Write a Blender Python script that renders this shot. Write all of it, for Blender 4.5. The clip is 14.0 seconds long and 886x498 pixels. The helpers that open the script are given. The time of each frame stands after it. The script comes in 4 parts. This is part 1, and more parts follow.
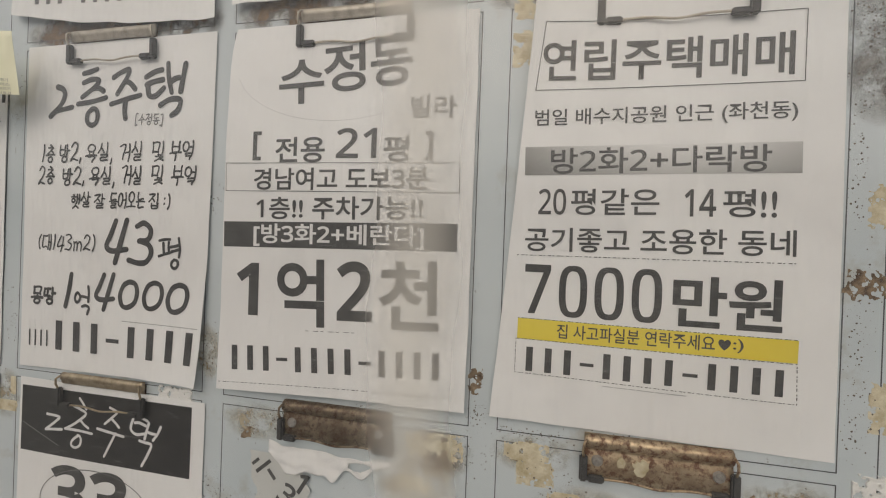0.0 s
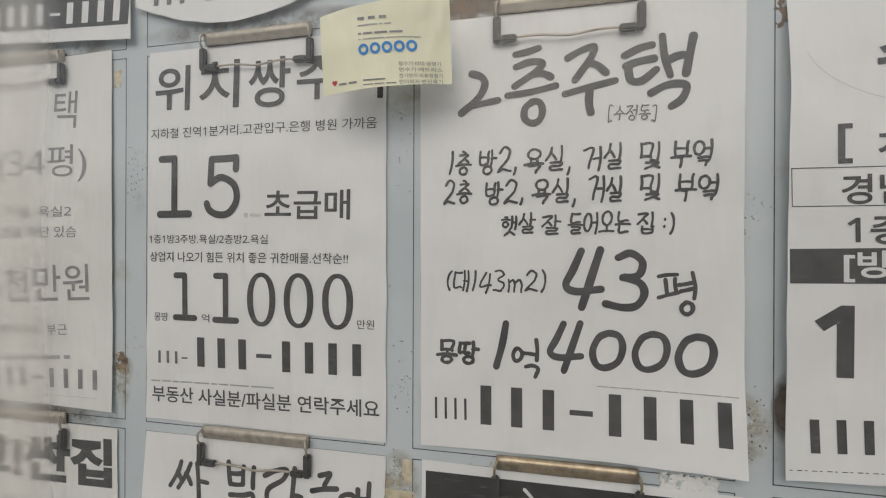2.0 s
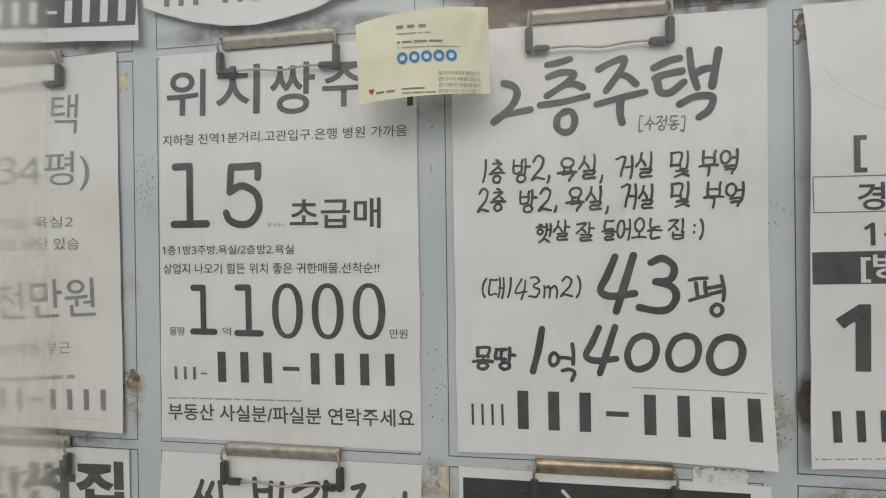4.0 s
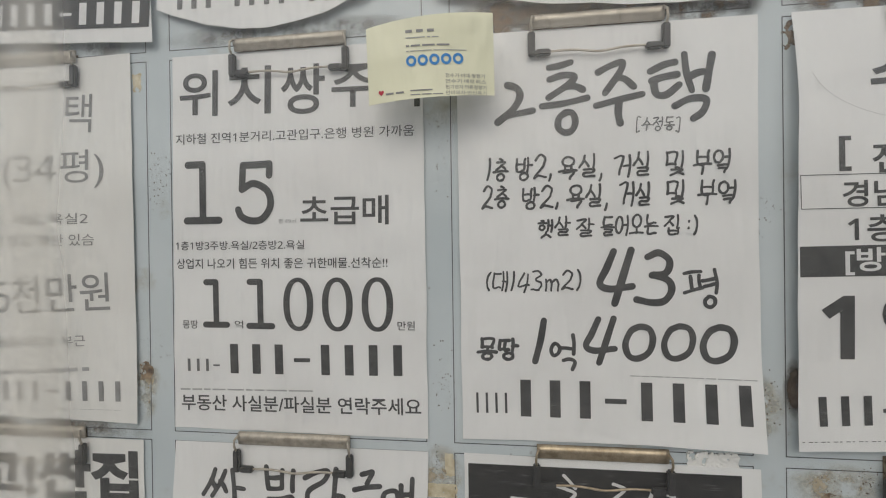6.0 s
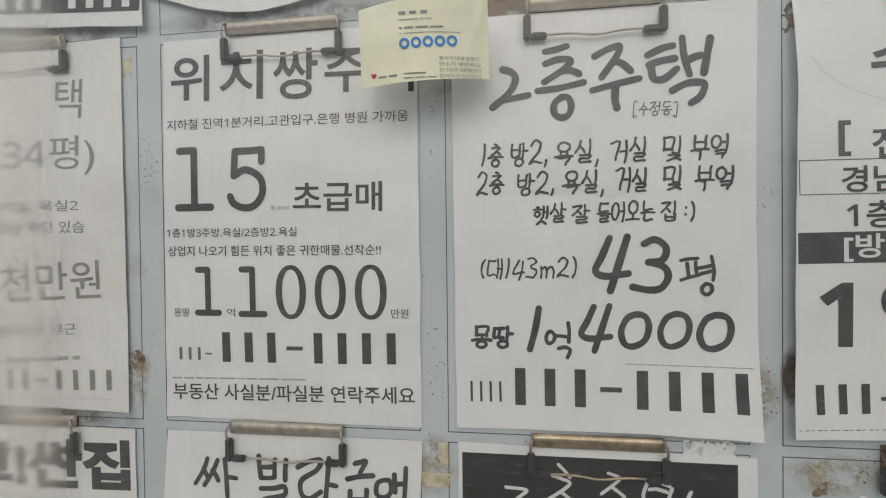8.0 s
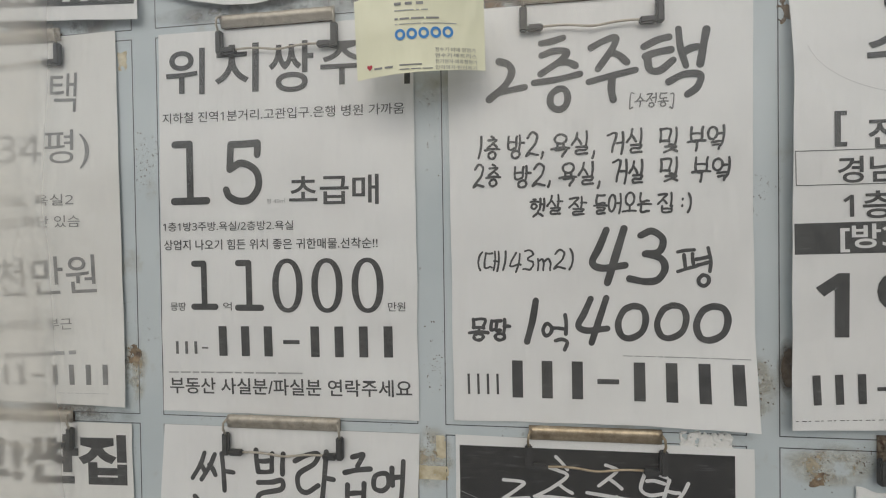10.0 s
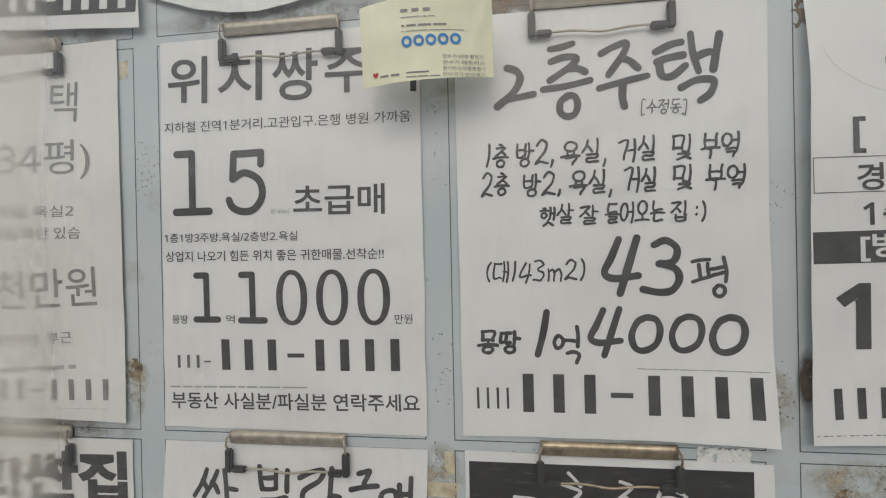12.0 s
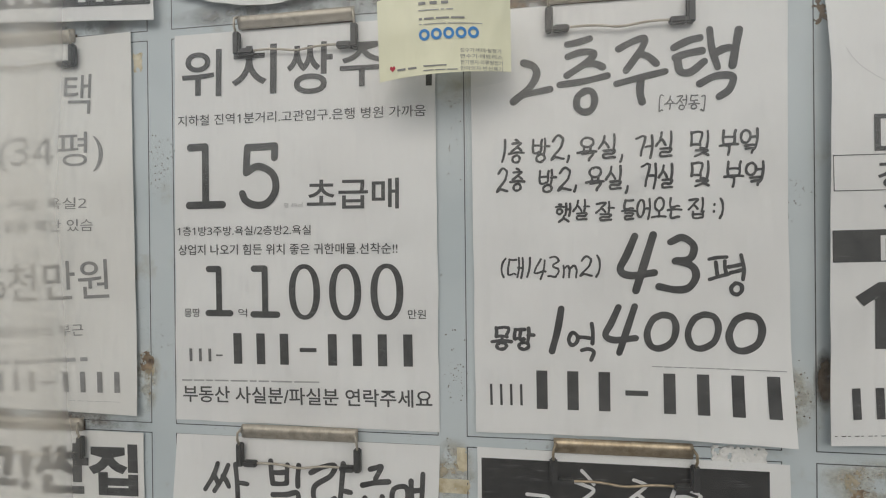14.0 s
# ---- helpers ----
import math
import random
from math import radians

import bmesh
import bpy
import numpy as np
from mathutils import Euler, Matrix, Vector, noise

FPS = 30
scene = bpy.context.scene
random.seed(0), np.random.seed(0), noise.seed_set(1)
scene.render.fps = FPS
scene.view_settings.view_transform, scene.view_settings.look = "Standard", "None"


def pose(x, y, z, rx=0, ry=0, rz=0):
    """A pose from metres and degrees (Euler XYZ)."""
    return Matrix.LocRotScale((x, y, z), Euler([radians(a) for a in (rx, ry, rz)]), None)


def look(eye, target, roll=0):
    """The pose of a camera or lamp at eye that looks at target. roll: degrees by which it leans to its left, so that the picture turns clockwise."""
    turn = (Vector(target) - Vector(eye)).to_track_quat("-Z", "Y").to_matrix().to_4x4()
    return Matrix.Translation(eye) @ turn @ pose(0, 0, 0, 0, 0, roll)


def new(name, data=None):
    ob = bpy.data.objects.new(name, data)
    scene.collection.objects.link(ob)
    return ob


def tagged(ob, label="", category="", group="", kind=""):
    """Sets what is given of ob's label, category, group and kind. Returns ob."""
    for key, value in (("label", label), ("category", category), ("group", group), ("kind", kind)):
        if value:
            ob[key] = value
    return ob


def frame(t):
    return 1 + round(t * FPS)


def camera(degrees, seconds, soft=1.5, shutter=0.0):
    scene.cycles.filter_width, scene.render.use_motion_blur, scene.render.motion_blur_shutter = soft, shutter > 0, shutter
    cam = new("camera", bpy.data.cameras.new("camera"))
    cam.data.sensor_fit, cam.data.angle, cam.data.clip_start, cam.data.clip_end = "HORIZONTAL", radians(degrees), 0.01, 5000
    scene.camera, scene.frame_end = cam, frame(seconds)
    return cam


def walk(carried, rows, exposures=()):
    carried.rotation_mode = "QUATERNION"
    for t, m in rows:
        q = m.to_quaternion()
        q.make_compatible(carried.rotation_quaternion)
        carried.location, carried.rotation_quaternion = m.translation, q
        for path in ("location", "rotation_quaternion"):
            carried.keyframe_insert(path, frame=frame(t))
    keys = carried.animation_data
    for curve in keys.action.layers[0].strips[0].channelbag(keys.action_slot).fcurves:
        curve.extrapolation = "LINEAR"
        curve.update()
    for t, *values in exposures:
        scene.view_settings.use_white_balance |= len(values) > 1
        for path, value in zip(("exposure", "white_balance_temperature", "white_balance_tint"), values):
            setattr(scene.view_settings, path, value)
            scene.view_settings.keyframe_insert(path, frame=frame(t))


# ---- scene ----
cam = camera(88.4, 14.0, 1.1)
METRES, EYE, TILT, LEAN, TURN = 0.5736, 1.5, 0.0, 0.0, 13.5
ROWS = [
    (0.0, 0.0, 0.0, 0.0, 0.01, -0.23, -2.06),
    (0.5, -0.2158, -0.0317, -0.0183, -0.4, 0.03, -1.84),
    (1.0, -0.583, 0.0686, -0.0275, -1.22, 0.45, -1.18),
    (1.5, -0.689, 0.1562, 0.0124, -0.76, 0.08, -0.65),
    (2.0, -0.6761, 0.1853, 0.0244, -1.11, -0.03, -0.21),
    (2.5, -0.7112, 0.2011, 0.0323, -2.46, -0.13, 0.16),
    (3.0, -0.7446, 0.2031, 0.035, -3.88, -0.15, 0.42),
    (5.5, -0.7734, 0.1678, 0.0342, -6.12, -0.1, 0.73),
    (6.0, -0.778, 0.1661, 0.0305, -6.15, -0.24, 0.74),
    (6.5, -0.7734, 0.1674, 0.0241, -6.1, -0.36, 0.74),
    (7.0, -0.7685, 0.1741, 0.0204, -6.09, -0.4, 0.67),
    (7.5, -0.7715, 0.1728, 0.0197, -6.13, -0.54, 0.62),
    (8.0, -0.7702, 0.1725, 0.0176, -6.19, -0.63, 0.64),
    (8.5, -0.7673, 0.1717, 0.0156, -6.23, -0.74, 0.67),
    (11.0, -0.7696, 0.1782, 0.007, -6.41, -0.7, 0.93),
    (11.5, -0.7747, 0.1893, 0.0134, -6.32, -0.32, 1.03),
    (12.0, -0.7744, 0.1875, 0.0162, -6.21, -0.11, 1.13),
    (12.5, -0.7733, 0.1834, 0.0142, -6.17, -0.05, 1.2),
    (13.0, -0.7738, 0.1818, 0.0119, -6.21, -0.08, 1.17),
    (13.5, -0.7764, 0.1893, 0.0105, -6.29, -0.16, 1.0),
    (14.0, -0.7895, 0.1919, 0.0111, -5.97, -0.16, 0.6),
]
LOOKS = [(0.0, 0.0, 6870, 7.6), (1.0, 0.0, 6640, 6.8), (3.0, 0.0, 6450, 5.5), (6.0, 0.0, 6420, 4.8), (14.0, 0.0, 6420, 4.2)]
HOME = pose(0, 0, EYE, TILT, LEAN, TURN)
PATH = [(t, HOME @ pose(METRES * x, METRES * y, METRES * z, 90 + pitch, roll, yaw)) for t, x, y, z, yaw, pitch, roll in ROWS]
PATH.insert(1, (0.2, look((-0.0265, -0.0150, 1.4970), (-0.5000, 1.9270, 1.4900), 2.0)))
PATH.insert(3, (0.8, look((-0.2560, -0.0510, 1.4810), (-0.6700, 1.9080, 1.5010), 1.35)))
walk(cam, PATH, LOOKS)

# ---------------------------------------------------------------- light
world = bpy.data.worlds.new("overcast_sky")
scene.world = world
world.use_nodes = True
wn = world.node_tree
sky = wn.nodes.new("ShaderNodeTexSky")
sky.sky_type = "NISHITA"
sky.sun_disc = False
sky.sun_elevation, sky.sun_rotation = radians(40), radians(182)
sky.dust_density, sky.air_density = 4.0, 1.0
wn.links.new(sky.outputs[0], wn.nodes["Background"].inputs[0])
wn.nodes["Background"].inputs[1].default_value = 0.075

sun = new("sun", bpy.data.lights.new("sun", "SUN"))
sun.data.energy, sun.data.angle, sun.data.color = 1.91, radians(110), (1.0, 0.988, 1.01)
sun.matrix_world = look((-0.1, -2.6, 0.3), (0, 0, 0))

# ---------------------------------------------------------------- measures
MM = 0.001
PANE = 21.0                  # the cover stands this far in front of it
FACE = 329.0                 # the board's face, millimetres ahead of the first eye
PITCH, CELL_W = 229.5, 209.0
COLS = [-848.0 + PITCH * i for i in range(-1, 7)]
ROW_TOP, ROW_BOTTOM, ROW_STEP = 172.8, -130.3, 310.2


def at(u, v, off=0.0):
    """A place on the board: u along it, v up from the first eye, off in front of it, in millimetres."""
    return Vector((u * MM, (FACE - off) * MM, EYE + v * MM))


# ---------------------------------------------------------------- materials
def material(name):
    m = bpy.data.materials.new(name)
    m.use_nodes = True
    return m, m.node_tree, m.node_tree.nodes["Principled BSDF"]


def node(t, kind, **props):
    n = t.nodes.new(kind)
    for k, val in props.items():
        if k in n.inputs:
            n.inputs[k].default_value = val
    return n


def noise_tex(t, scale, detail=4.0, rough=0.55, space="Object"):
    c = t.nodes.new("ShaderNodeTexCoord")
    n = node(t, "ShaderNodeTexNoise", Scale=scale, Detail=detail, Roughness=rough)
    t.links.new(c.outputs[space], n.inputs["Vector"])
    return n


def ramp(t, source, stops):
    r = t.nodes.new("ShaderNodeValToRGB")
    while len(r.color_ramp.elements) < len(stops):
        r.color_ramp.elements.new(0.5)
    for e, (p, c) in zip(r.color_ramp.elements, stops):
        e.position, e.color = p, (*c, 1) if len(c) == 3 else c
    t.links.new(source, r.inputs[0])
    return r


def mix(t, fac, a, b, how="MIX"):
    m = t.nodes.new("ShaderNodeMix")
    m.data_type, m.blend_type = "RGBA", how
    for sock, val in ((m.inputs[0], fac), (m.inputs[6], a), (m.inputs[7], b)):
        if hasattr(val, "links"):
            t.links.new(val, sock)
        else:
            sock.default_value = val if isinstance(val, float) else (*val, 1)
    return m.outputs[2]


def bump(t, p, height, strength, distance):
    b = node(t, "ShaderNodeBump", Strength=strength, Distance=distance)
    t.links.new(height, b.inputs["Height"])
    t.links.new(b.outputs[0], p.inputs["Normal"])


def surface(name, low, high, scale, rough, metal=0.0, relief=0.1, depth=0.0005, fine=900.0):
    """Two tones mottled at two scales, with a fine relief."""
    m, t, p = material(name)
    big = noise_tex(t, scale, 6.0, 0.6)
    r = ramp(t, big.outputs[0], [(0.33, low), (0.67, high)])
    small = noise_tex(t, fine, 3.0)
    t.links.new(mix(t, 0.18, r.outputs[0], small.outputs[0], "OVERLAY"), p.inputs["Base Color"])
    p.inputs["Roughness"].default_value, p.inputs["Metallic"].default_value = rough, metal
    bump(t, p, small.outputs[0], relief, depth)
    return m


def paper_material(name, low, high, rough=0.6):
    m, t, p = material(name)
    soft = noise_tex(t, 9.0, 4.0, 0.55)
    r = ramp(t, soft.outputs[0], [(0.3, low), (0.7, high)])
    fibre = noise_tex(t, 1400.0, 2.0)
    t.links.new(mix(t, 0.05, r.outputs[0], fibre.outputs[0], "OVERLAY"), p.inputs["Base Color"])
    p.inputs["Roughness"].default_value = rough
    crease = noise_tex(t, 26.0, 2.0, 0.4)
    c = t.nodes.new("ShaderNodeTexCoord")
    m2 = t.nodes.new("ShaderNodeMapping")
    m2.inputs["Scale"].default_value = (26.0, 26.0, 7.0)
    m2.inputs["Rotation"].default_value = (0.0, 0.25, 0.0)
    t.links.new(c.outputs["Object"], m2.inputs["Vector"])
    buckle = node(t, "ShaderNodeTexNoise", Scale=1.0, Detail=3.0, Roughness=0.55)
    t.links.new(m2.outputs[0], buckle.inputs["Vector"])
    bump(t, p, mix(t, 0.5, crease.outputs[0], buckle.outputs[0]), 0.9, 0.013)
    return m


PAPER = paper_material("white_paper", (0.76, 0.75, 0.735), (0.83, 0.825, 0.81))
AGED = paper_material("aged_paper", (0.73, 0.715, 0.68), (0.81, 0.80, 0.77))
SOAKED = paper_material("soaked_thin_paper", (0.52, 0.53, 0.51), (0.62, 0.62, 0.59), 0.6)
CARD = paper_material("yellow_card", (0.80, 0.78, 0.56), (0.85, 0.83, 0.63), 0.5)
YELLOW = paper_material("yellow_print", (0.74, 0.58, 0.06), (0.80, 0.66, 0.10), 0.55)


def fade_band():
    """Grey printed tint, darkest at its two ends and along its foot."""
    m, t, p = material("grey_fading_print")
    c = t.nodes.new("ShaderNodeTexCoord")
    sep = t.nodes.new("ShaderNodeSeparateXYZ")
    t.links.new(c.outputs["Generated"], sep.inputs[0])
    ends = ramp(t, sep.outputs[0], [(0.0, (0.34, 0.335, 0.32)), (0.22, (0.58, 0.575, 0.56)), (0.55, (0.76, 0.755, 0.74)), (0.8, (0.66, 0.655, 0.64)), (1.0, (0.46, 0.455, 0.44))])
    foot = ramp(t, sep.outputs[2], [(0.0, (0.62, 0.62, 0.61)), (1.0, (1, 1, 1))])
    t.links.new(mix(t, 1.0, ends.outputs[0], foot.outputs[0], "MULTIPLY"), p.inputs["Base Color"])
    p.inputs["Roughness"].default_value = 0.6
    return m


GREY_BAND = fade_band()


def ink_material(name, low, high, scale=140.0):
    """Printed or felt-pen ink, a little uneven."""
    m, t, p = material(name)
    n = noise_tex(t, scale, 5.0, 0.65)
    r = ramp(t, n.outputs[0], [(0.35, low), (0.7, high)])
    c = t.nodes.new("ShaderNodeTexCoord")
    m2 = t.nodes.new("ShaderNodeMapping")
    m2.inputs["Scale"].default_value = (60.0, 60.0, 420.0)
    m2.inputs["Rotation"].default_value = (0.0, 0.15, 0.0)
    t.links.new(c.outputs["Object"], m2.inputs["Vector"])
    scuff = node(t, "ShaderNodeTexNoise", Scale=1.0, Detail=4.0, Roughness=0.6)
    t.links.new(m2.outputs[0], scuff.inputs["Vector"])
    worn = ramp(t, scuff.outputs[0], [(0.60, (0, 0, 0)), (0.80, (0.22, 0.22, 0.22))])
    t.links.new(mix(t, worn.outputs[0], r.outputs[0], (0.6, 0.6, 0.59)), p.inputs["Base Color"])
    p.inputs["Roughness"].default_value = 0.5
    return m


INK = ink_material("black_toner", (0.052, 0.0515, 0.051), (0.094, 0.093, 0.092))
PANEL = ink_material("solid_black_print", (0.022, 0.022, 0.0225), (0.042, 0.041, 0.040))
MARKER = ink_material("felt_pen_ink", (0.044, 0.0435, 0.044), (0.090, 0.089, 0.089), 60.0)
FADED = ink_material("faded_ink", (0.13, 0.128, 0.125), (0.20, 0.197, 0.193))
# Lighter grey for the detached-house notice and the card's small print.
MID_GREY = ink_material("mid_grey_ink", (0.22, 0.215, 0.21), (0.32, 0.315, 0.31))
PALE = ink_material("pale_grey_ink", (0.36, 0.355, 0.35), (0.46, 0.455, 0.45))
WHITE_INK = ink_material("white_pen", (0.70, 0.69, 0.68), (0.80, 0.79, 0.78))
BLUE_INK = ink_material("blue_print", (0.045, 0.22, 0.55), (0.06, 0.27, 0.62))
RED_INK = ink_material("red_print", (0.42, 0.03, 0.05), (0.52, 0.05, 0.07))

BRONZE = surface("tarnished_bronze_steel", (0.34, 0.265, 0.175), (0.60, 0.50, 0.36), 120.0, 0.42, 0.8, 0.2, 0.0002, 1800.0)
STEEL = surface("dull_nickel_steel", (0.40, 0.355, 0.29), (0.60, 0.55, 0.47), 160.0, 0.52, 0.75, 0.15, 0.0002, 2400.0)


def rusty_metal(name, clean, dull, rust):
    """Bare metal gone dull, with rust in spots and along scratches."""
    m, t, p = material(name)
    wide, spots = noise_tex(t, 60.0, 6.0, 0.65), noise_tex(t, 210.0, 6.0, 0.7)
    tone = ramp(t, wide.outputs[0], [(0.35, dull), (0.62, clean)])
    eaten = ramp(t, spots.outputs[0], [(0.47, (0, 0, 0)), (0.60, (1, 1, 1))])
    t.links.new(mix(t, eaten.outputs[0], tone.outputs[0], rust), p.inputs["Base Color"])
    t.links.new(ramp(t, eaten.outputs[0], [(0.0, (0.85, 0.85, 0.85)), (1.0, (0.15, 0.15, 0.15))]).outputs[0], p.inputs["Metallic"])
    t.links.new(ramp(t, spots.outputs[0], [(0.35, (0.28, 0.28, 0.28)), (0.65, (0.75, 0.75, 0.75))]).outputs[0], p.inputs["Roughness"])
    bump(t, p, spots.outputs[0], 0.5, 0.0006)
    return m


RUST_STEEL = rusty_metal("rusted_steel", (0.30, 0.24, 0.17), (0.13, 0.09, 0.06), (0.07, 0.035, 0.018))
BRASS_RUST = rusty_metal("bronzed_rusty_steel", (0.58, 0.46, 0.31), (0.30, 0.21, 0.13), (0.13, 0.055, 0.025))
SCREW = surface("grey_screw_steel", (0.30, 0.28, 0.25), (0.52, 0.49, 0.45), 500.0, 0.42, 0.7)
RUBBER = surface("black_rubber", (0.03, 0.03, 0.031), (0.06, 0.059, 0.058), 300.0, 0.55)
TAPE = surface("yellowed_tape_glue", (0.44, 0.36, 0.21), (0.72, 0.66, 0.50), 110.0, 0.55, 0.0, 0.5, 0.0006)
RUST_SPOT = surface("rust_stain", (0.07, 0.045, 0.03), (0.33, 0.24, 0.15), 180.0, 0.8, 0.0, 0.6, 0.0006)
MOULD = surface("black_mould", (0.06, 0.05, 0.04), (0.20, 0.17, 0.14), 300.0, 0.9)
LINE = surface("thin_printed_rule", (0.04, 0.045, 0.05), (0.12, 0.125, 0.13), 90.0, 0.6)
# For the unseen wall opposite; kept pale to bounce light onto the board.
PLASTER = surface("pale_unseen_plaster", (0.46, 0.45, 0.43), (0.60, 0.59, 0.565), 1.2, 0.9, 0.0, 0.4, 0.002, 40.0)
CONCRETE = surface("grey_concrete", (0.25, 0.245, 0.235), (0.38, 0.37, 0.355), 3.0, 0.9, 0.0, 0.5, 0.002, 60.0)
PAVING = surface("grey_paving", (0.32, 0.315, 0.30), (0.44, 0.43, 0.415), 2.0, 0.9, 0.0, 0.5, 0.002, 60.0)


def board_material():
    """Pale blue-grey sheet, with grime, brown stains and clusters of mould specks."""
    m, t, p = material("pale_blue_board")
    wide = noise_tex(t, 7.0, 5.0, 0.6)
    base = ramp(t, wide.outputs[0], [(0.3, (0.50, 0.555, 0.575)), (0.7, (0.60, 0.645, 0.66))])
    stain = noise_tex(t, 15.0, 8.0, 0.68)
    amount = ramp(t, stain.outputs[0], [(0.57, (0, 0, 0)), (0.74, (0.75, 0.75, 0.75))])
    col = mix(t, amount.outputs[0], base.outputs[0], (0.33, 0.29, 0.21))
    where = noise_tex(t, 19.0, 3.0, 0.5)
    near = ramp(t, where.outputs[0], [(0.62, (0, 0, 0)), (0.72, (1, 1, 1))])
    speck = noise_tex(t, 420.0, 2.0, 0.5)
    dots = ramp(t, speck.outputs[0], [(0.62, (0, 0, 0)), (0.67, (1, 1, 1))])
    both = mix(t, 1.0, near.outputs[0], dots.outputs[0], "MULTIPLY")
    col = mix(t, both, col, (0.10, 0.085, 0.07))
    t.links.new(col, p.inputs["Base Color"])
    p.inputs["Roughness"].default_value = 0.45
    bump(t, p, stain.outputs[0], 0.15, 0.001)
    return m


BOARD = board_material()


def stain_material(name, low, high, amount, scale=28.0):
    """A thin stain that breaks up into specks towards its rim; the board shows through."""
    m, t, p = material(name)
    out = t.nodes["Material Output"]
    n = noise_tex(t, scale * 5, 5.0, 0.65)
    t.links.new(ramp(t, n.outputs[0], [(0.3, low), (0.7, high)]).outputs[0], p.inputs["Base Color"])
    p.inputs["Roughness"].default_value = 0.8
    c = t.nodes.new("ShaderNodeTexCoord")
    sub = node(t, "ShaderNodeVectorMath")
    sub.operation = "SUBTRACT"
    t.links.new(c.outputs["Generated"], sub.inputs[0])
    sub.inputs[1].default_value = (0.5, 0.5, 0.5)
    sep = t.nodes.new("ShaderNodeSeparateXYZ")
    t.links.new(sub.outputs[0], sep.inputs[0])
    comb = t.nodes.new("ShaderNodeCombineXYZ")
    t.links.new(sep.outputs[0], comb.inputs[0])
    t.links.new(sep.outputs[2], comb.inputs[2])
    far = node(t, "ShaderNodeVectorMath")
    far.operation = "LENGTH"
    t.links.new(comb.outputs[0], far.inputs[0])
    rim = ramp(t, far.outputs["Value"], [(0.22, (1, 1, 1)), (0.49, (0, 0, 0))])
    brk = noise_tex(t, scale, 8.0, 0.7)
    edge = ramp(t, brk.outputs[0], [(0.40, (0, 0, 0)), (0.58, (amount, amount, amount))])
    fac = mix(t, 1.0, rim.outputs[0], edge.outputs[0], "MULTIPLY")
    clear, both = t.nodes.new("ShaderNodeBsdfTransparent"), t.nodes.new("ShaderNodeMixShader")
    t.links.new(fac, both.inputs[0])
    t.links.new(clear.outputs[0], both.inputs[1])
    t.links.new(p.outputs[0], both.inputs[2])
    t.links.new(both.outputs[0], out.inputs[0])
    return m


GRIME = stain_material("brown_grime", (0.075, 0.055, 0.038), (0.22, 0.17, 0.125), 1.0, 24.0)
OCHRE = stain_material("ochre_stain", (0.34, 0.25, 0.13), (0.58, 0.49, 0.33), 0.62, 60.0)
BROWN = stain_material("brown_rust_wash", (0.10, 0.065, 0.04), (0.29, 0.20, 0.125), 0.95, 45.0)
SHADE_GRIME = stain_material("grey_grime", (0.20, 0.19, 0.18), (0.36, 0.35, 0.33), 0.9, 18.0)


def maths(t, how, a, b, c=None):
    """One step of arithmetic between sockets or numbers."""
    n = t.nodes.new("ShaderNodeMath")
    n.operation = how
    for k, val in enumerate((a, b) if c is None else (a, b, c)):
        if isinstance(val, (int, float)):
            n.inputs[k].default_value = val
        else:
            t.links.new(val, n.inputs[k])
    return n.outputs[0]


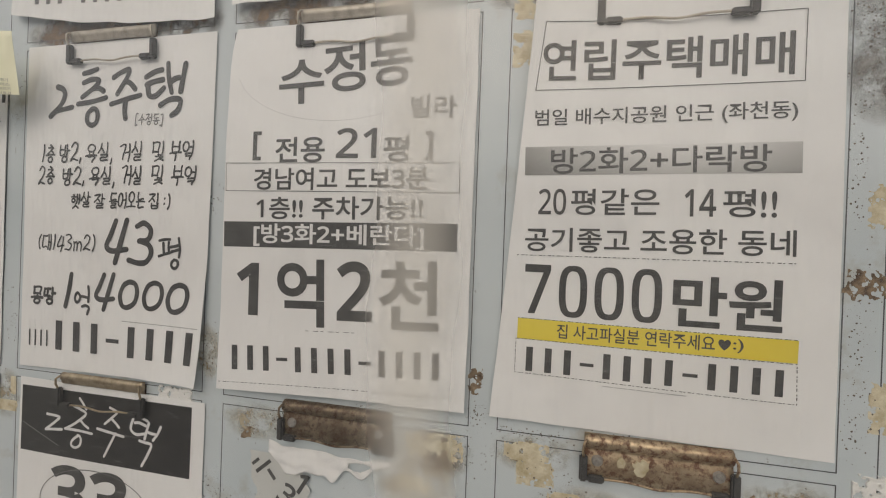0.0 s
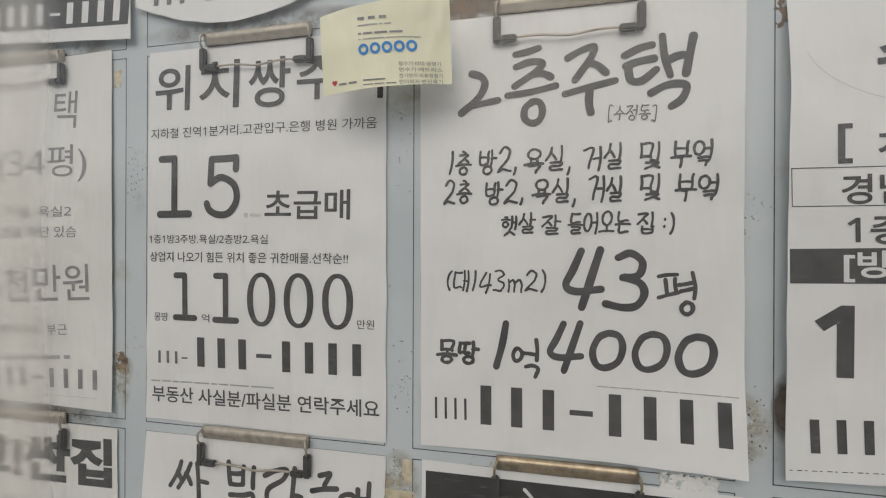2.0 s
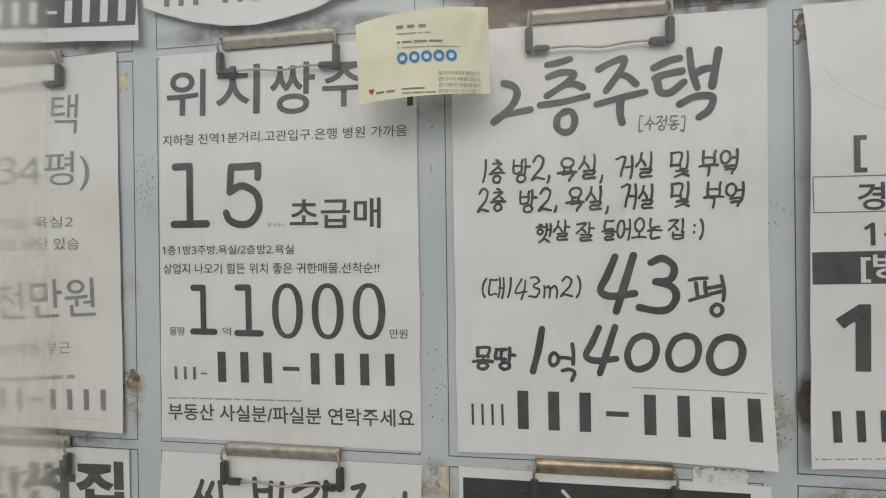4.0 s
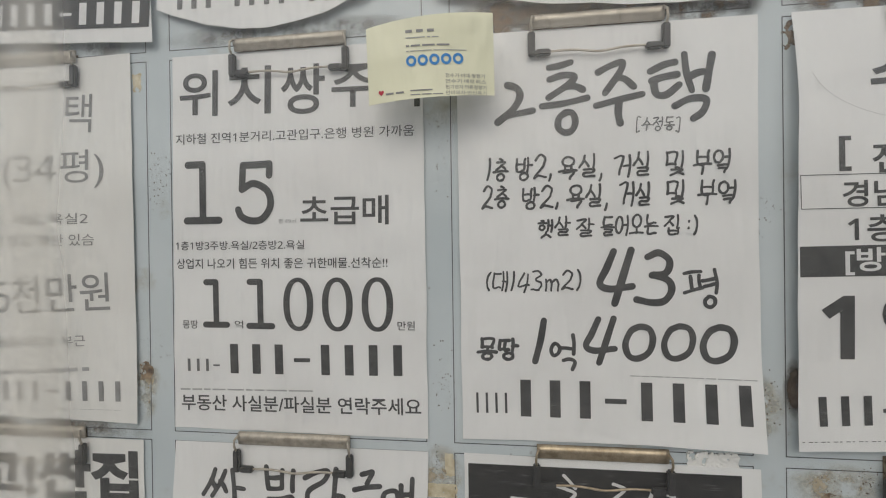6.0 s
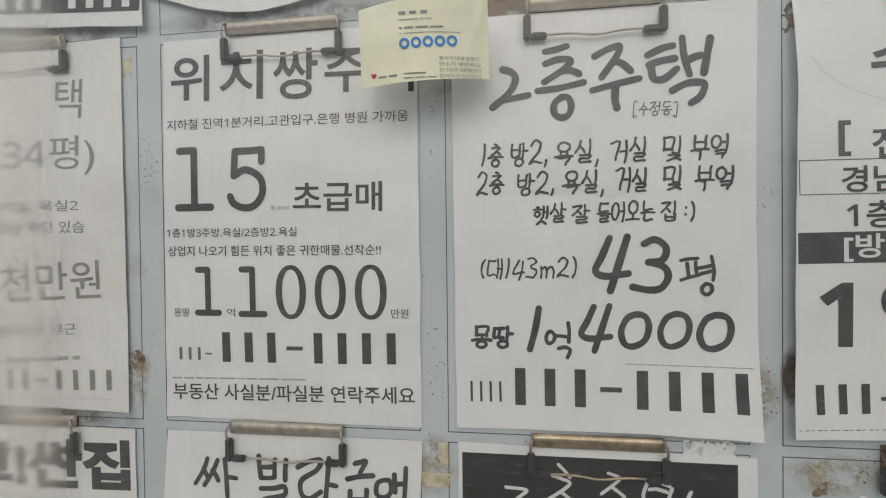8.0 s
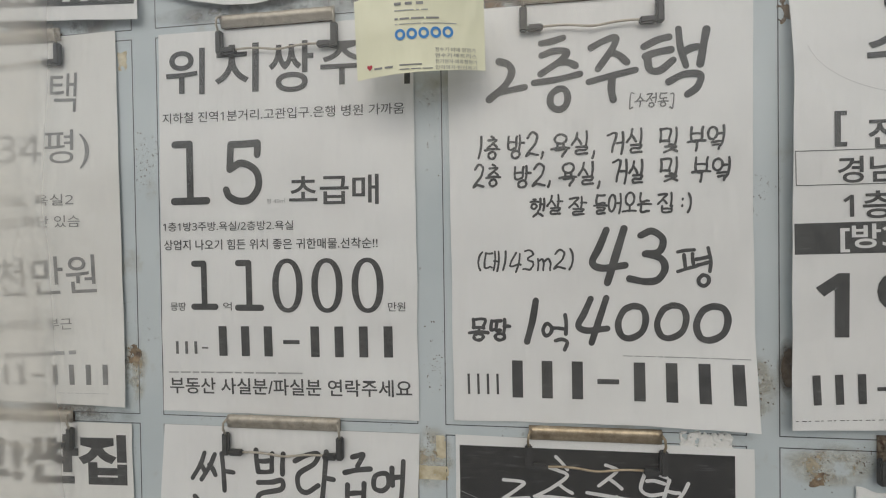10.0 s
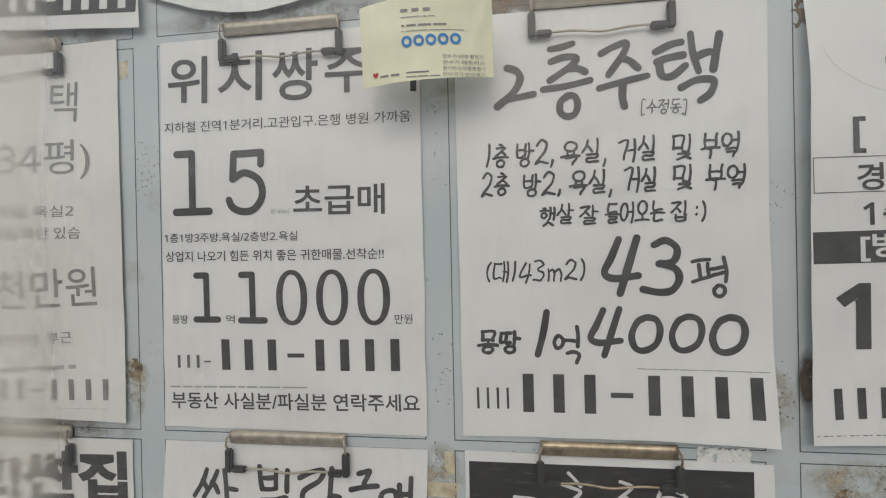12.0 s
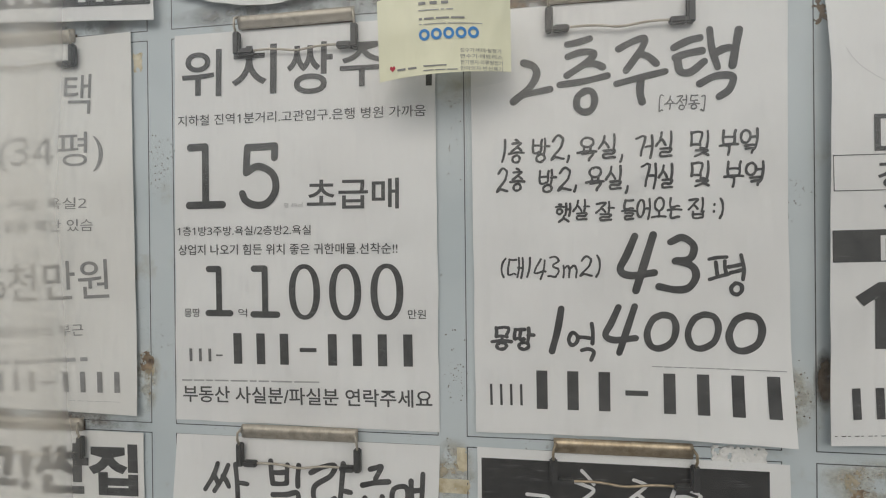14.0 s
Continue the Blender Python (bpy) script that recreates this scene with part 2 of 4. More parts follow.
def pane_material():
    """Clear acrylic: it mirrors the street faintly, carries dust and hair scratches, and is worn milky in upright streaks."""
    m, t, p = material("dusty_acrylic")
    out = t.nodes["Material Output"]
    t.nodes.remove(p)
    geo = t.nodes.new("ShaderNodeTexCoord")
    sep = t.nodes.new("ShaderNodeSeparateXYZ")
    t.links.new(geo.outputs["Object"], sep.inputs[0])
    wob = noise_tex(t, 6.0, 3.0, 0.5)
    across = maths(t, "MULTIPLY_ADD", wob.outputs[0], 0.05, sep.outputs[0])
    total = 0.0
    for centre, half, most in SMEARS:
        away = maths(t, "ABSOLUTE", maths(t, "SUBTRACT", across, centre + 0.025), 0.0)
        r = t.nodes.new("ShaderNodeMapRange")
        r.interpolation_type = "SMOOTHSTEP"
        t.links.new(away, r.inputs[0])
        for i, val in enumerate((half * 0.05, half, most, 0.0)):
            r.inputs[i + 1].default_value = val
        total = maths(t, "MAXIMUM", total, r.outputs[0])
    dust = noise_tex(t, 11.0, 5.0, 0.6)
    wiped = t.nodes.new("ShaderNodeMapping")
    wiped.inputs["Scale"].default_value = (70.0, 1.0, 5.0)
    wiped.inputs["Rotation"].default_value = (0.0, 0.3, 0.0)
    t.links.new(geo.outputs["Object"], wiped.inputs["Vector"])
    wipe = node(t, "ShaderNodeTexNoise", Scale=1.0, Detail=5.0, Roughness=0.6)
    t.links.new(wiped.outputs[0], wipe.inputs["Vector"])
    film = ramp(t, dust.outputs[0], [(0.35, (0.012, 0.012, 0.012)), (0.75, (0.045, 0.045, 0.045))])
    hazy = ramp(t, wipe.outputs[0], [(0.55, (0.0, 0.0, 0.0)), (0.8, (0.02, 0.02, 0.02))])
    veil = maths(t, "MULTIPLY_ADD", total, MILKY, maths(t, "ADD", film.outputs[0], hazy.outputs[0]))
    clear = t.nodes.new("ShaderNodeBsdfTransparent")
    blur = node(t, "ShaderNodeBsdfRefraction", Roughness=0.6, IOR=1.06)
    milk = node(t, "ShaderNodeBsdfDiffuse", Color=(0.67, 0.635, 0.565, 1))
    gloss = node(t, "ShaderNodeBsdfGlossy", Roughness=0.14)
    bare = node(t, "ShaderNodeFresnel", IOR=1.49)
    both_faces = maths(t, "MULTIPLY", bare.outputs[0], 0.75)
    last = clear
    for share, layer in ((maths(t, "MULTIPLY", total, 0.92), blur), (veil, milk), (both_faces, gloss)):
        m2 = t.nodes.new("ShaderNodeMixShader")
        t.links.new(share, m2.inputs[0])
        t.links.new(last.outputs[0], m2.inputs[1])
        t.links.new(layer.outputs[0], m2.inputs[2])
        last = m2
    t.links.new(last.outputs[0], out.inputs[0])
    return m


MILKY = 0.55
SMEARS = [(-0.834, 0.052, 0.74), (-0.093, 0.043, 0.88)]
ACRYLIC = pane_material()


# ---------------------------------------------------------------- mesh helpers
def part(name, bm, mat, parent=None, label=""):
    me = bpy.data.meshes.new(name)
    bm.to_mesh(me)
    bm.free()
    me.materials.append(mat)
    ob = new(name, me)
    if parent:
        ob.parent = parent
        ob.matrix_parent_inverse = parent.matrix_world.inverted()
    if label:
        ob["label"] = label
    return ob


def box(bm, lo, hi, bevel=0.0):
    got = bmesh.ops.create_cube(bm, size=1.0)["verts"]
    for v in got:
        v.co = Vector([(lo[i] + hi[i]) / 2 + v.co[i] * (hi[i] - lo[i]) for i in range(3)])
    if bevel:
        edges = list({e for v in got for e in v.link_edges})
        bmesh.ops.bevel(bm, geom=edges, offset=bevel, segments=2, affect="EDGES")


def slab(bm, u0, v0, u1, v1, off0, off1, bevel=0.0):
    """A block on the board, in its millimetres."""
    a, b = at(u0, v0, off1), at(u1, v1, off0)
    box(bm, a, b, bevel * MM)


def tube(bm, points, radius, sides=10, close=False):
    """A round rod along points, in metres."""
    pts = [Vector(p) for p in points]
    rings, side = [], None
    for i, p in enumerate(pts):
        d = (pts[min(i + 1, len(pts) - 1)] - pts[max(i - 1, 0)]).normalized()
        if side is None:
            side = d.cross(Vector((0, 1, 0.13))).normalized()
        side = (side - d * side.dot(d)).normalized()
        up = d.cross(side)
        rings.append([bm.verts.new(p + radius * (math.cos(k * math.tau / sides) * side + math.sin(k * math.tau / sides) * up)) for k in range(sides)])
    for a, b in zip(rings, rings[1:]):
        for k in range(sides):
            bm.faces.new((a[k], a[(k + 1) % sides], b[(k + 1) % sides], b[k]))
    bm.faces.new(rings[0][::-1])
    bm.faces.new(rings[-1])


def smooth(ob):
    for f in ob.data.polygons:
        f.use_smooth = True
    return ob


# ---------------------------------------------------------------- sheets of paper
class Sheet:
    """A hanging sheet: four corners on the board, and how far it stands off it."""

    def __init__(self, bl, br, tl, tr, off, bow=0.0, pull=(0.0, 0.0, 1.0)):
        self.c, self.off, self.bow, self.pull = (bl, br, tl, tr), off, bow, pull

    def place(self, s, r):
        bl, br, tl, tr = self.c
        u = (bl[0] * (1 - s) + br[0] * s) * (1 - r) + (tl[0] * (1 - s) + tr[0] * s) * r
        v = (bl[1] * (1 - s) + br[1] * s) * (1 - r) + (tl[1] * (1 - s) + tr[1] * s) * r
        return u, v

    def lift(self, u, v):
        bl, br, tl, tr = self.c
        r = (v - bl[1]) / max(1.0, tl[1] - bl[1])
        r = min(1.1, max(-0.1, r))
        left, right = bl[0] + (tl[0] - bl[0]) * r, br[0] + (tr[0] - br[0]) * r
        s = min(1.1, max(-0.1, (u - left) / (right - left)))
        return self.off(s, r)

    def mesh(self, columns=28, rows=36, edge=0.0, seed=0, depth=0.2):
        """Front, back and rim, each with corners of its own so that the rim stays crisp."""
        bm, line_up = bmesh.new(), []
        for j in range(rows + 1):
            line = []
            for i in range(columns + 1):
                s, r = i / columns, j / rows
                u, v = self.place(s, r)
                v -= self.bow * math.sin(math.pi * s) * (1 - r) ** 3
                if edge:
                    v += edge * noise.noise(Vector((s * 7, seed, 0))) * (1 - r) ** 6
                    u += edge * noise.noise(Vector((r * 7, seed + 5, 2))) * abs(2 * s - 1) ** 6
                line.append((u, v, self.lift(u, v)))
            line_up.append(line)
        for back in (0, 1):
            grid = [[bm.verts.new(at(u, v, k - back * depth)) for u, v, k in line] for line in line_up]
            for j in range(rows):
                for i in range(columns):
                    f = (grid[j][i], grid[j][i + 1], grid[j + 1][i + 1], grid[j + 1][i])
                    bm.faces.new(f[::-1] if back else f).smooth = True
        rim = ([(0, i) for i in range(columns + 1)] + [(j, columns) for j in range(1, rows + 1)]
               + [(rows, i) for i in range(columns - 1, -1, -1)] + [(j, 0) for j in range(rows - 1, -1, -1)])
        a = [bm.verts.new(at(*line_up[j][i])) for j, i in rim]
        b = [bm.verts.new(at(line_up[j][i][0], line_up[j][i][1], line_up[j][i][2] - depth)) for j, i in rim]
        for k in range(len(rim) - 1):
            bm.faces.new((a[k], b[k], b[k + 1], a[k + 1]))
        return bm


def thicken(ob, depth=0.25):
    mod = ob.modifiers.new("thickness", "SOLIDIFY")
    mod.thickness, mod.offset = depth * MM, -1
    return smooth(ob)


def notice(sheet, mat, label, category="notice", edge=0.6, seed=0, name="paper_notice", group="paper notices on the board"):
    root = new(name)
    root.location = at(*sheet.place(0.5, 0.0), 0)
    bpy.context.view_layer.update()
    tagged(root, label, category, group)
    bm = sheet.mesh(edge=edge, seed=seed)
    part("sheet", bm, mat, root)
    root_sheet[root.name] = sheet
    return root


root_sheet = {}
INK_OFF = 0.35


def lay(bm, sheet, extra=0.0):
    """Press a flat drawing, made in board millimetres (x along, y up), onto its sheet."""
    for axis, step in ((0, 14.0), (1, 9.0)):
        span = [v.co[axis] for v in bm.verts]
        cut = (math.floor(min(span) / step) + 1) * step
        while cut < max(span):
            normal = Vector((1, 0, 0)) if axis == 0 else Vector((0, 1, 0))
            bmesh.ops.bisect_plane(bm, geom=list(bm.verts) + list(bm.edges) + list(bm.faces), dist=1e-5, plane_co=normal * cut, plane_no=normal)
            cut += step
    for v in bm.verts:
        cu, cv, f = sheet.pull
        u, w, k = cu + (v.co.x - cu) * f, cv + (v.co.y - cv) * f, v.co.z
        v.co = at(u, w, sheet.lift(u, w) + INK_OFF + extra + k)
    return bm


SANS = 0x1D7E2


def digits(text, style):
    """The same numerals in the built-in font's plain face."""
    return "".join(chr(style + int(ch)) if ch in "0123456789" else ch for ch in text)


def glyph_bm(text, bold):
    cu = bpy.data.curves.new("t", "FONT")
    cu.body, cu.offset, cu.resolution_u = text, bold, 4
    ob = bpy.data.objects.new("t", cu)
    scene.collection.objects.link(ob)
    dg = bpy.context.evaluated_depsgraph_get()
    me = bpy.data.meshes.new_from_object(ob.evaluated_get(dg))
    bm = bmesh.new()
    bm.from_mesh(me)
    bpy.data.objects.remove(ob)
    bpy.data.curves.remove(cu)
    bpy.data.meshes.remove(me)
    return bm


def fit_box(bm, u, v, w, h, angle=0.0, shear=0.0):
    """Scale a flat drawing into the box w x h whose lower left corner is (u, v)."""
    xs, ys = [p.co.x for p in bm.verts], [p.co.y for p in bm.verts]
    x0, y0, sx, sy = min(xs), min(ys), max(xs) - min(xs), max(ys) - min(ys)
    c, s = math.cos(radians(angle)), math.sin(radians(angle))
    for p in bm.verts:
        x, y = (p.co.x - x0) / sx * w, (p.co.y - y0) / sy * h
        x += shear * y
        p.co.x, p.co.y = u + c * x - s * y, v + s * x + c * y
    return bm


def print_line(root, text, u, v, w, h, angle=0.0, bold=0.0, ink=None, shear=0.0, extra=0.0, name="lettering", under=None):
    bm = fit_box(glyph_bm(digits(text, SANS), bold), u, v, w, h, angle, shear)
    return part(name, lay(bm, root_sheet[root.name], extra), ink or INK, under or root)


def flat_quad(bm, corners, k=0.0, steps=12):
    """A flat four-sided patch bl, br, tr, tl cut into steps so that it follows its sheet."""
    bl, br, tr, tl = corners
    rows = []
    for j in range(3):
        r = j / 2
        rows.append([bm.verts.new((((bl[0] + (br[0] - bl[0]) * i / steps) * (1 - r) + (tl[0] + (tr[0] - tl[0]) * i / steps) * r),
                                   ((bl[1] + (br[1] - bl[1]) * i / steps) * (1 - r) + (tl[1] + (tr[1] - tl[1]) * i / steps) * r), k)) for i in range(steps + 1)])
    for a, b in zip(rows, rows[1:]):
        for i in range(steps):
            bm.faces.new((a[i], a[i + 1], b[i + 1], b[i]))


def rect(bm, u, v, w, h, angle=0.0, k=0.0, steps=2):
    c, s = math.cos(radians(angle)), math.sin(radians(angle))
    flat_quad(bm, [(u + c * x - s * y, v + s * x + c * y) for x, y in ((0, 0), (w, 0), (w, h), (0, h))], k, steps)


def band(root, u, v, w, h, angle, mat, name="printed_band", extra=-0.15):
    bm = bmesh.new()
    rect(bm, u, v, w, h, angle, 0, 16)
    return part(name, lay(bm, root_sheet[root.name], extra), mat, root)


def rule(root, a, b, width=0.5, dash=0.0, ink=None):
    """A thin line, whole or dashed, from a to b."""
    bm = bmesh.new()
    d = Vector((b[0] - a[0], b[1] - a[1]))
    ang = math.degrees(math.atan2(d.y, d.x))
    n = max(1, int(d.length / dash)) if dash else 1
    for i in range(n):
        p = Vector(a) + d * (i / n)
        rect(bm, p.x, p.y, d.length / n * ((0.72 if i % 2 else 0.4) if dash else 1), width, ang, 0, 1 if dash else 14)
    return part("rule", lay(bm, root_sheet[root.name]), ink or INK, root)


def outline(root, bl, br, tr, tl, width=0.5, dash=0.0, ink=None):
    for a, b in ((bl, br), (br, tr), (tr, tl), (tl, bl)):
        rule(root, a, b, width, dash, ink)


def number_bars(root, pattern, u, v, w, h, angle=0.0, ink=None, fill=0.36):
    """Plain bars in place of a number: one upright bar a digit, a short one for a dash."""
    step = w / len(pattern)
    c, s = math.cos(radians(angle)), math.sin(radians(angle))
    for i, ch in enumerate(pattern):
        bm = bmesh.new()
        x = (i + 0.5 - fill / 2) * step
        if ch == "-":
            rect(bm, u + c * (i + 0.15) * step - s * h * 0.42, v + s * (i + 0.15) * step + c * h * 0.42, step * 0.7, h * 0.13, angle)
        else:
            rect(bm, u + c * x, v + s * x, step * fill, h, angle)
        part("number_bar", lay(bm, root_sheet[root.name]), ink or INK, root)


def word_bars(root, words, u, v, w, h, angle=0.0, ink=None):
    """Plain bars for words too small to read, as long as the words."""
    unit = w / (sum(words) + 0.6 * (len(words) - 1))
    c, s, x = math.cos(radians(angle)), math.sin(radians(angle)), 0.0
    for n in words:
        bm = bmesh.new()
        rect(bm, u + c * x, v + s * x, n * unit, h, angle)
        x += (n + 0.6) * unit
        part("word_bar", lay(bm, root_sheet[root.name]), ink or FADED, root)


# ---------------------------------------------------------------- hand lettering
# Strokes of each letter in a unit box, as a pen would draw them.
PEN = {
    "two": ".29,1 .55,.9 .64,.68 .45,.35 0,0|.25,.17 .6,.22 1,.28",
    "floor": ".17,.94 .4,.96 .64,1|.18,.77 .45,.82 .72,.80 .6,.69 .15,.51|.55,.66 .75,.65 .9,.60|0,.39 .5,.42 1,.48|.5,.27 .37,.2 .36,.07 .5,0 .66,.03 .73,.15 .67,.27 .5,.28",
    "main": ".05,.84 .3,.93 .58,.98 .52,.82 .2,.5|.5,.74 .65,.7 .82,.58|0,.3 .5,.38 1,.45|.5,.35 .48,.15 .52,0",
    "house": ".03,.75 .25,.84 .42,.87|.05,.6 .22,.65 .45,.68|.08,.58 .12,.4 .28,.38 .48,.52|.57,.98 .6,.7 .68,.43|.63,.62 .75,.68 .85,.70|1,.95 .95,.7 .9,.44|.41,.2 .65,.3 .9,.28 .85,.1 .7,0",
    "four": ".45,.98 .22,.65 .02,.38 .3,.27 1,.32|.98,1 .75,.55 .47,0", "three": ".33,.92 .65,1 .95,.84 .85,.6 .45,.55|.5,.56 .9,.45 1,.25 .8,.04 .45,0 0,.06",
    "area": ".02,.9 .25,.94 .5,.95|.2,.82 .22,.65 .24,.5|.45,.85 .45,.7 .48,.55|.02,.38 .3,.46 .56,.52|.55,.7 .7,.72 .9,.76|.6,.55 .75,.58 .9,.62|.9,1 .97,.65 .94,.38|.75,.28 .62,.18 .64,.05 .78,0 .9,.1 .88,.24 .72,.28",
    "one": "1,1 .6,.5 0,0", "sum": ".12,.72 .02,.55 .12,.4 .3,.46 .36,.62 .22,.74 .1,.7|.4,.62 .6,.62 .8,.6|.88,1 .92,.75 .9,.45|.5,.26 .75,.3 .95,.22 .85,0",
    "zero": ".5,1 .2,.85 0,.45 .12,.08 .45,0 .85,.2 1,.6 .88,.92 .55,1 .35,.93",
    "slab_one": ".05,1 .3,1 .5,1|.5,1 .5,.5 .5,0|0,0 .5,0 1,0", "slab_five": ".18,.99 .6,.99 .98,1|.98,1 .98,.9 .97,.8|.18,.99 .16,.8 .14,.56|.14,.56 .5,.66 .92,.52 1,.25 .75,.03 .4,0 .12,.08 .02,.2",
    "white_two": ".05,.97 .8,.9 .6,.6 0,.05|0,.05 .5,.12 1,.18",
    "white_floor": ".5,1 .64,.9 .76,.8|.3,.83 .55,.78 .75,.7 .4,.5 .05,.36|.58,.55 .72,.48 .86,.43|0,.35 .5,.35 1,.33|.5,.24 .3,.14 .26,.04 .42,0 .58,.07 .6,.2 .48,.25",
    "white_main": ".45,1 .55,.98 .72,.92 .5,.78 .28,.66|.55,.77 .7,.7 .82,.63|0,.54 .5,.5 1,.46|.7,.5 .5,.25 .3,0",
    "white_house": ".1,.99 .3,.98 .55,.92|.15,.85 .3,.86 .5,.82|.1,.96 .02,.72 .2,.62 .5,.66|.6,.88 .53,.7 .48,.55|.57,.7 .7,.68 .8,.68|.98,.84 .88,.68 .75,.55|.32,.5 .5,.48 .7,.45 .6,.25 .42,0",
    "cheap": ".3,1 .2,.78 0,.52|.2,.8 .26,.72 .32,.62|.55,.98 .42,.75 .22,.5|.42,.78 .5,.7 .56,.6|.72,1 .76,.65 .78,.32|.76,.68 .88,.67 1,.66|.05,.18 .2,.06 .35,0 .65,.06",
    "vil": ".08,1 .1,.8 .15,.6|.15,.6 .4,.6 .6,.62|.62,.95 .6,.8 .6,.62|.1,.8 .35,.8 .6,.82|.98,.95 .95,.75 .95,.58|.15,.4 .6,.42 .92,.46 .9,.3 .25,.2 .15,.08 .4,0 .8,.02",
    "la": "0,.83 .3,.93 .6,.96 .5,.8 .1,.62 .1,.4 .3,.33 .6,.45|.82,1 .75,.5 .66,0|.78,.58 .9,.57 1,.56",
    "fast": ".3,.95 .5,.98 .72,1 .5,.78|0,.65 .5,.71 1,.74|.1,.42 .1,.15 .3,0 .7,.08|.75,.46 .73,.25 .7,.06|.15,.25 .4,.27 .7,.28",
    "sale": ".1,.74 .05,.55 .3,.5 .5,.6 .45,.78 .1,.74|.62,.88 .62,.75 .63,.6|.62,.72 .72,.73 .88,.74|.98,1 .92,.5 .78,0",
    "ㄱ": "0,.92 .95,1 .62,0", "ㄴ": "0,1 .05,.12 1,.18", "ㄷ": ".95,.95 .05,.95|.08,.95 .03,.1 1,.1",
    "ㄹ": "0,1 .9,1 .85,.55 .08,.5 .05,.05 1,.08", "ㅁ": "0,1 .06,0|0,.95 .95,1 .9,.02|.06,.05 .9,.05", "ㅂ": "0,1 .08,0 .9,0 1,1|.05,.5 .95,.5",
    "ㅅ": ".5,1 .4,.5 0,0|.42,.6 1,.05", "ㅇ": "O", "ㅈ": "0,.92 .95,1 .55,.5 0,0|.5,.5 1,.05",
    "ㅊ": ".35,1 .65,.9|.05,.68 .9,.72 .55,.4 0,0|.5,.38 1,.05", "ㅋ": "0,.95 .95,1 .65,0|.1,.52 .85,.55", "ㅌ": ".95,1 .05,.92|.9,.58 .08,.5|.08,.92 .05,.05 1,.12",
    "ㅍ": "0,.95 1,1|.3,.95 .32,.1|.68,.95 .64,.1|0,.02 1,.1", "ㅎ": ".35,1 .65,.95|0,.72 1,.76|C",
    "ㅏ": ".3,1 .3,0|.3,.5 1,.5", "ㅐ": ".2,1 .2,.05|.2,.5 .75,.5|.8,1 .8,0", "ㅓ": "0,.5 .7,.52|.72,1 .72,0", "ㅕ": "0,.62 .7,.64|0,.36 .7,.38|.72,1 .72,0",
    "ㅔ": "0,.5 .4,.5|.42,.95 .42,.05|.85,1 .85,0", "ㅣ": ".5,1 .5,0", "ㅗ": ".5,1 .5,.2|0,.12 1,.2", "ㅛ": ".32,1 .33,.2|.68,1 .66,.2|0,.12 1,.2",
    "ㅜ": "0,.8 1,.9|.52,.82 .5,-.3", "ㅡ": "0,.45 1,.55",
    "0": "O", "1": ".55,1 .35,0", "2": ".02,.78 .35,1 .8,.9 .75,.55 0,.05 .4,.12 1,.05", "3": ".05,.95 .5,1 .85,.8 .35,.55 .9,.35 .7,.02 0,.05",
    "4": ".5,1 0,.32 1,.36|.85,.95 .6,-.02", "6": ".75,1 .2,.6 .05,.15 .5,0 .85,.2 .6,.42 .12,.3",
    "(": ".8,1 .45,.8 .3,.5 .4,.22 .7,0", ")": ".2,1 .55,.8 .7,.5 .6,.22 .3,0", "[": ".9,1 .2,1 .2,0 .9,0", "]": ".1,1 .8,1 .8,0 .1,0", ",": ".4,.15 .2,-.12",
    ":": ".4,.62 .42,.66|.4,.28 .42,.32", "m": "0,.6 .05,0|.05,.45 .3,.6 .45,.4 .45,0|.5,.45 .75,.6 .95,.4 .95,0", "<": ".9,1 .1,.5 .9,0", ">": ".1,1 .9,.5 .1,0",
}
FIRST = "ㄱㄲㄴㄷㄸㄹㅁㅂㅃㅅㅆㅇㅈㅉㅊㅋㅌㅍㅎ"
VOWEL = "ㅏㅐㅑㅒㅓㅔㅕㅖㅗㅘㅙㅚㅛㅜㅝㅞㅟㅠㅡㅢㅣ"
LAST = " ㄱㄲㄳㄴㄵㄶㄷㄹㄺㄻㄼㄽㄾㄿㅀㅁㅂㅄㅅㅆㅇㅈㅊㅋㅌㅍㅎ"
TWIN = {"ㄸ": "ㄷ", "ㅆ": "ㅅ", "ㅉ": "ㅈ", "ㄲ": "ㄱ", "ㅃ": "ㅂ"}


def pen_strokes(key, x, y, w, h):
    """The strokes of one letter in the box (x, y, w, h)."""
    if key in TWIN:
        return pen_strokes(TWIN[key], x, y, w * 0.46, h) + pen_strokes(TWIN[key], x + w * 0.54, y, w * 0.46, h)
    got = []
    for stroke in PEN[key].split("|"):
        if stroke in "OC":
            cy, ry = (0.5, 0.5) if stroke == "O" else (0.27, 0.27)
            pts = [(0.5 + (0.5 if stroke == "O" else 0.33) * math.sin(a * math.tau / 14 - 0.3), cy + ry * math.cos(a * math.tau / 14 - 0.3)) for a in range(15)]
        else:
            pts = [tuple(float(c) for c in p.split(",")) for p in stroke.split()]
        got.append([(x + px * w, y + py * h) for px, py in pts])
    return got


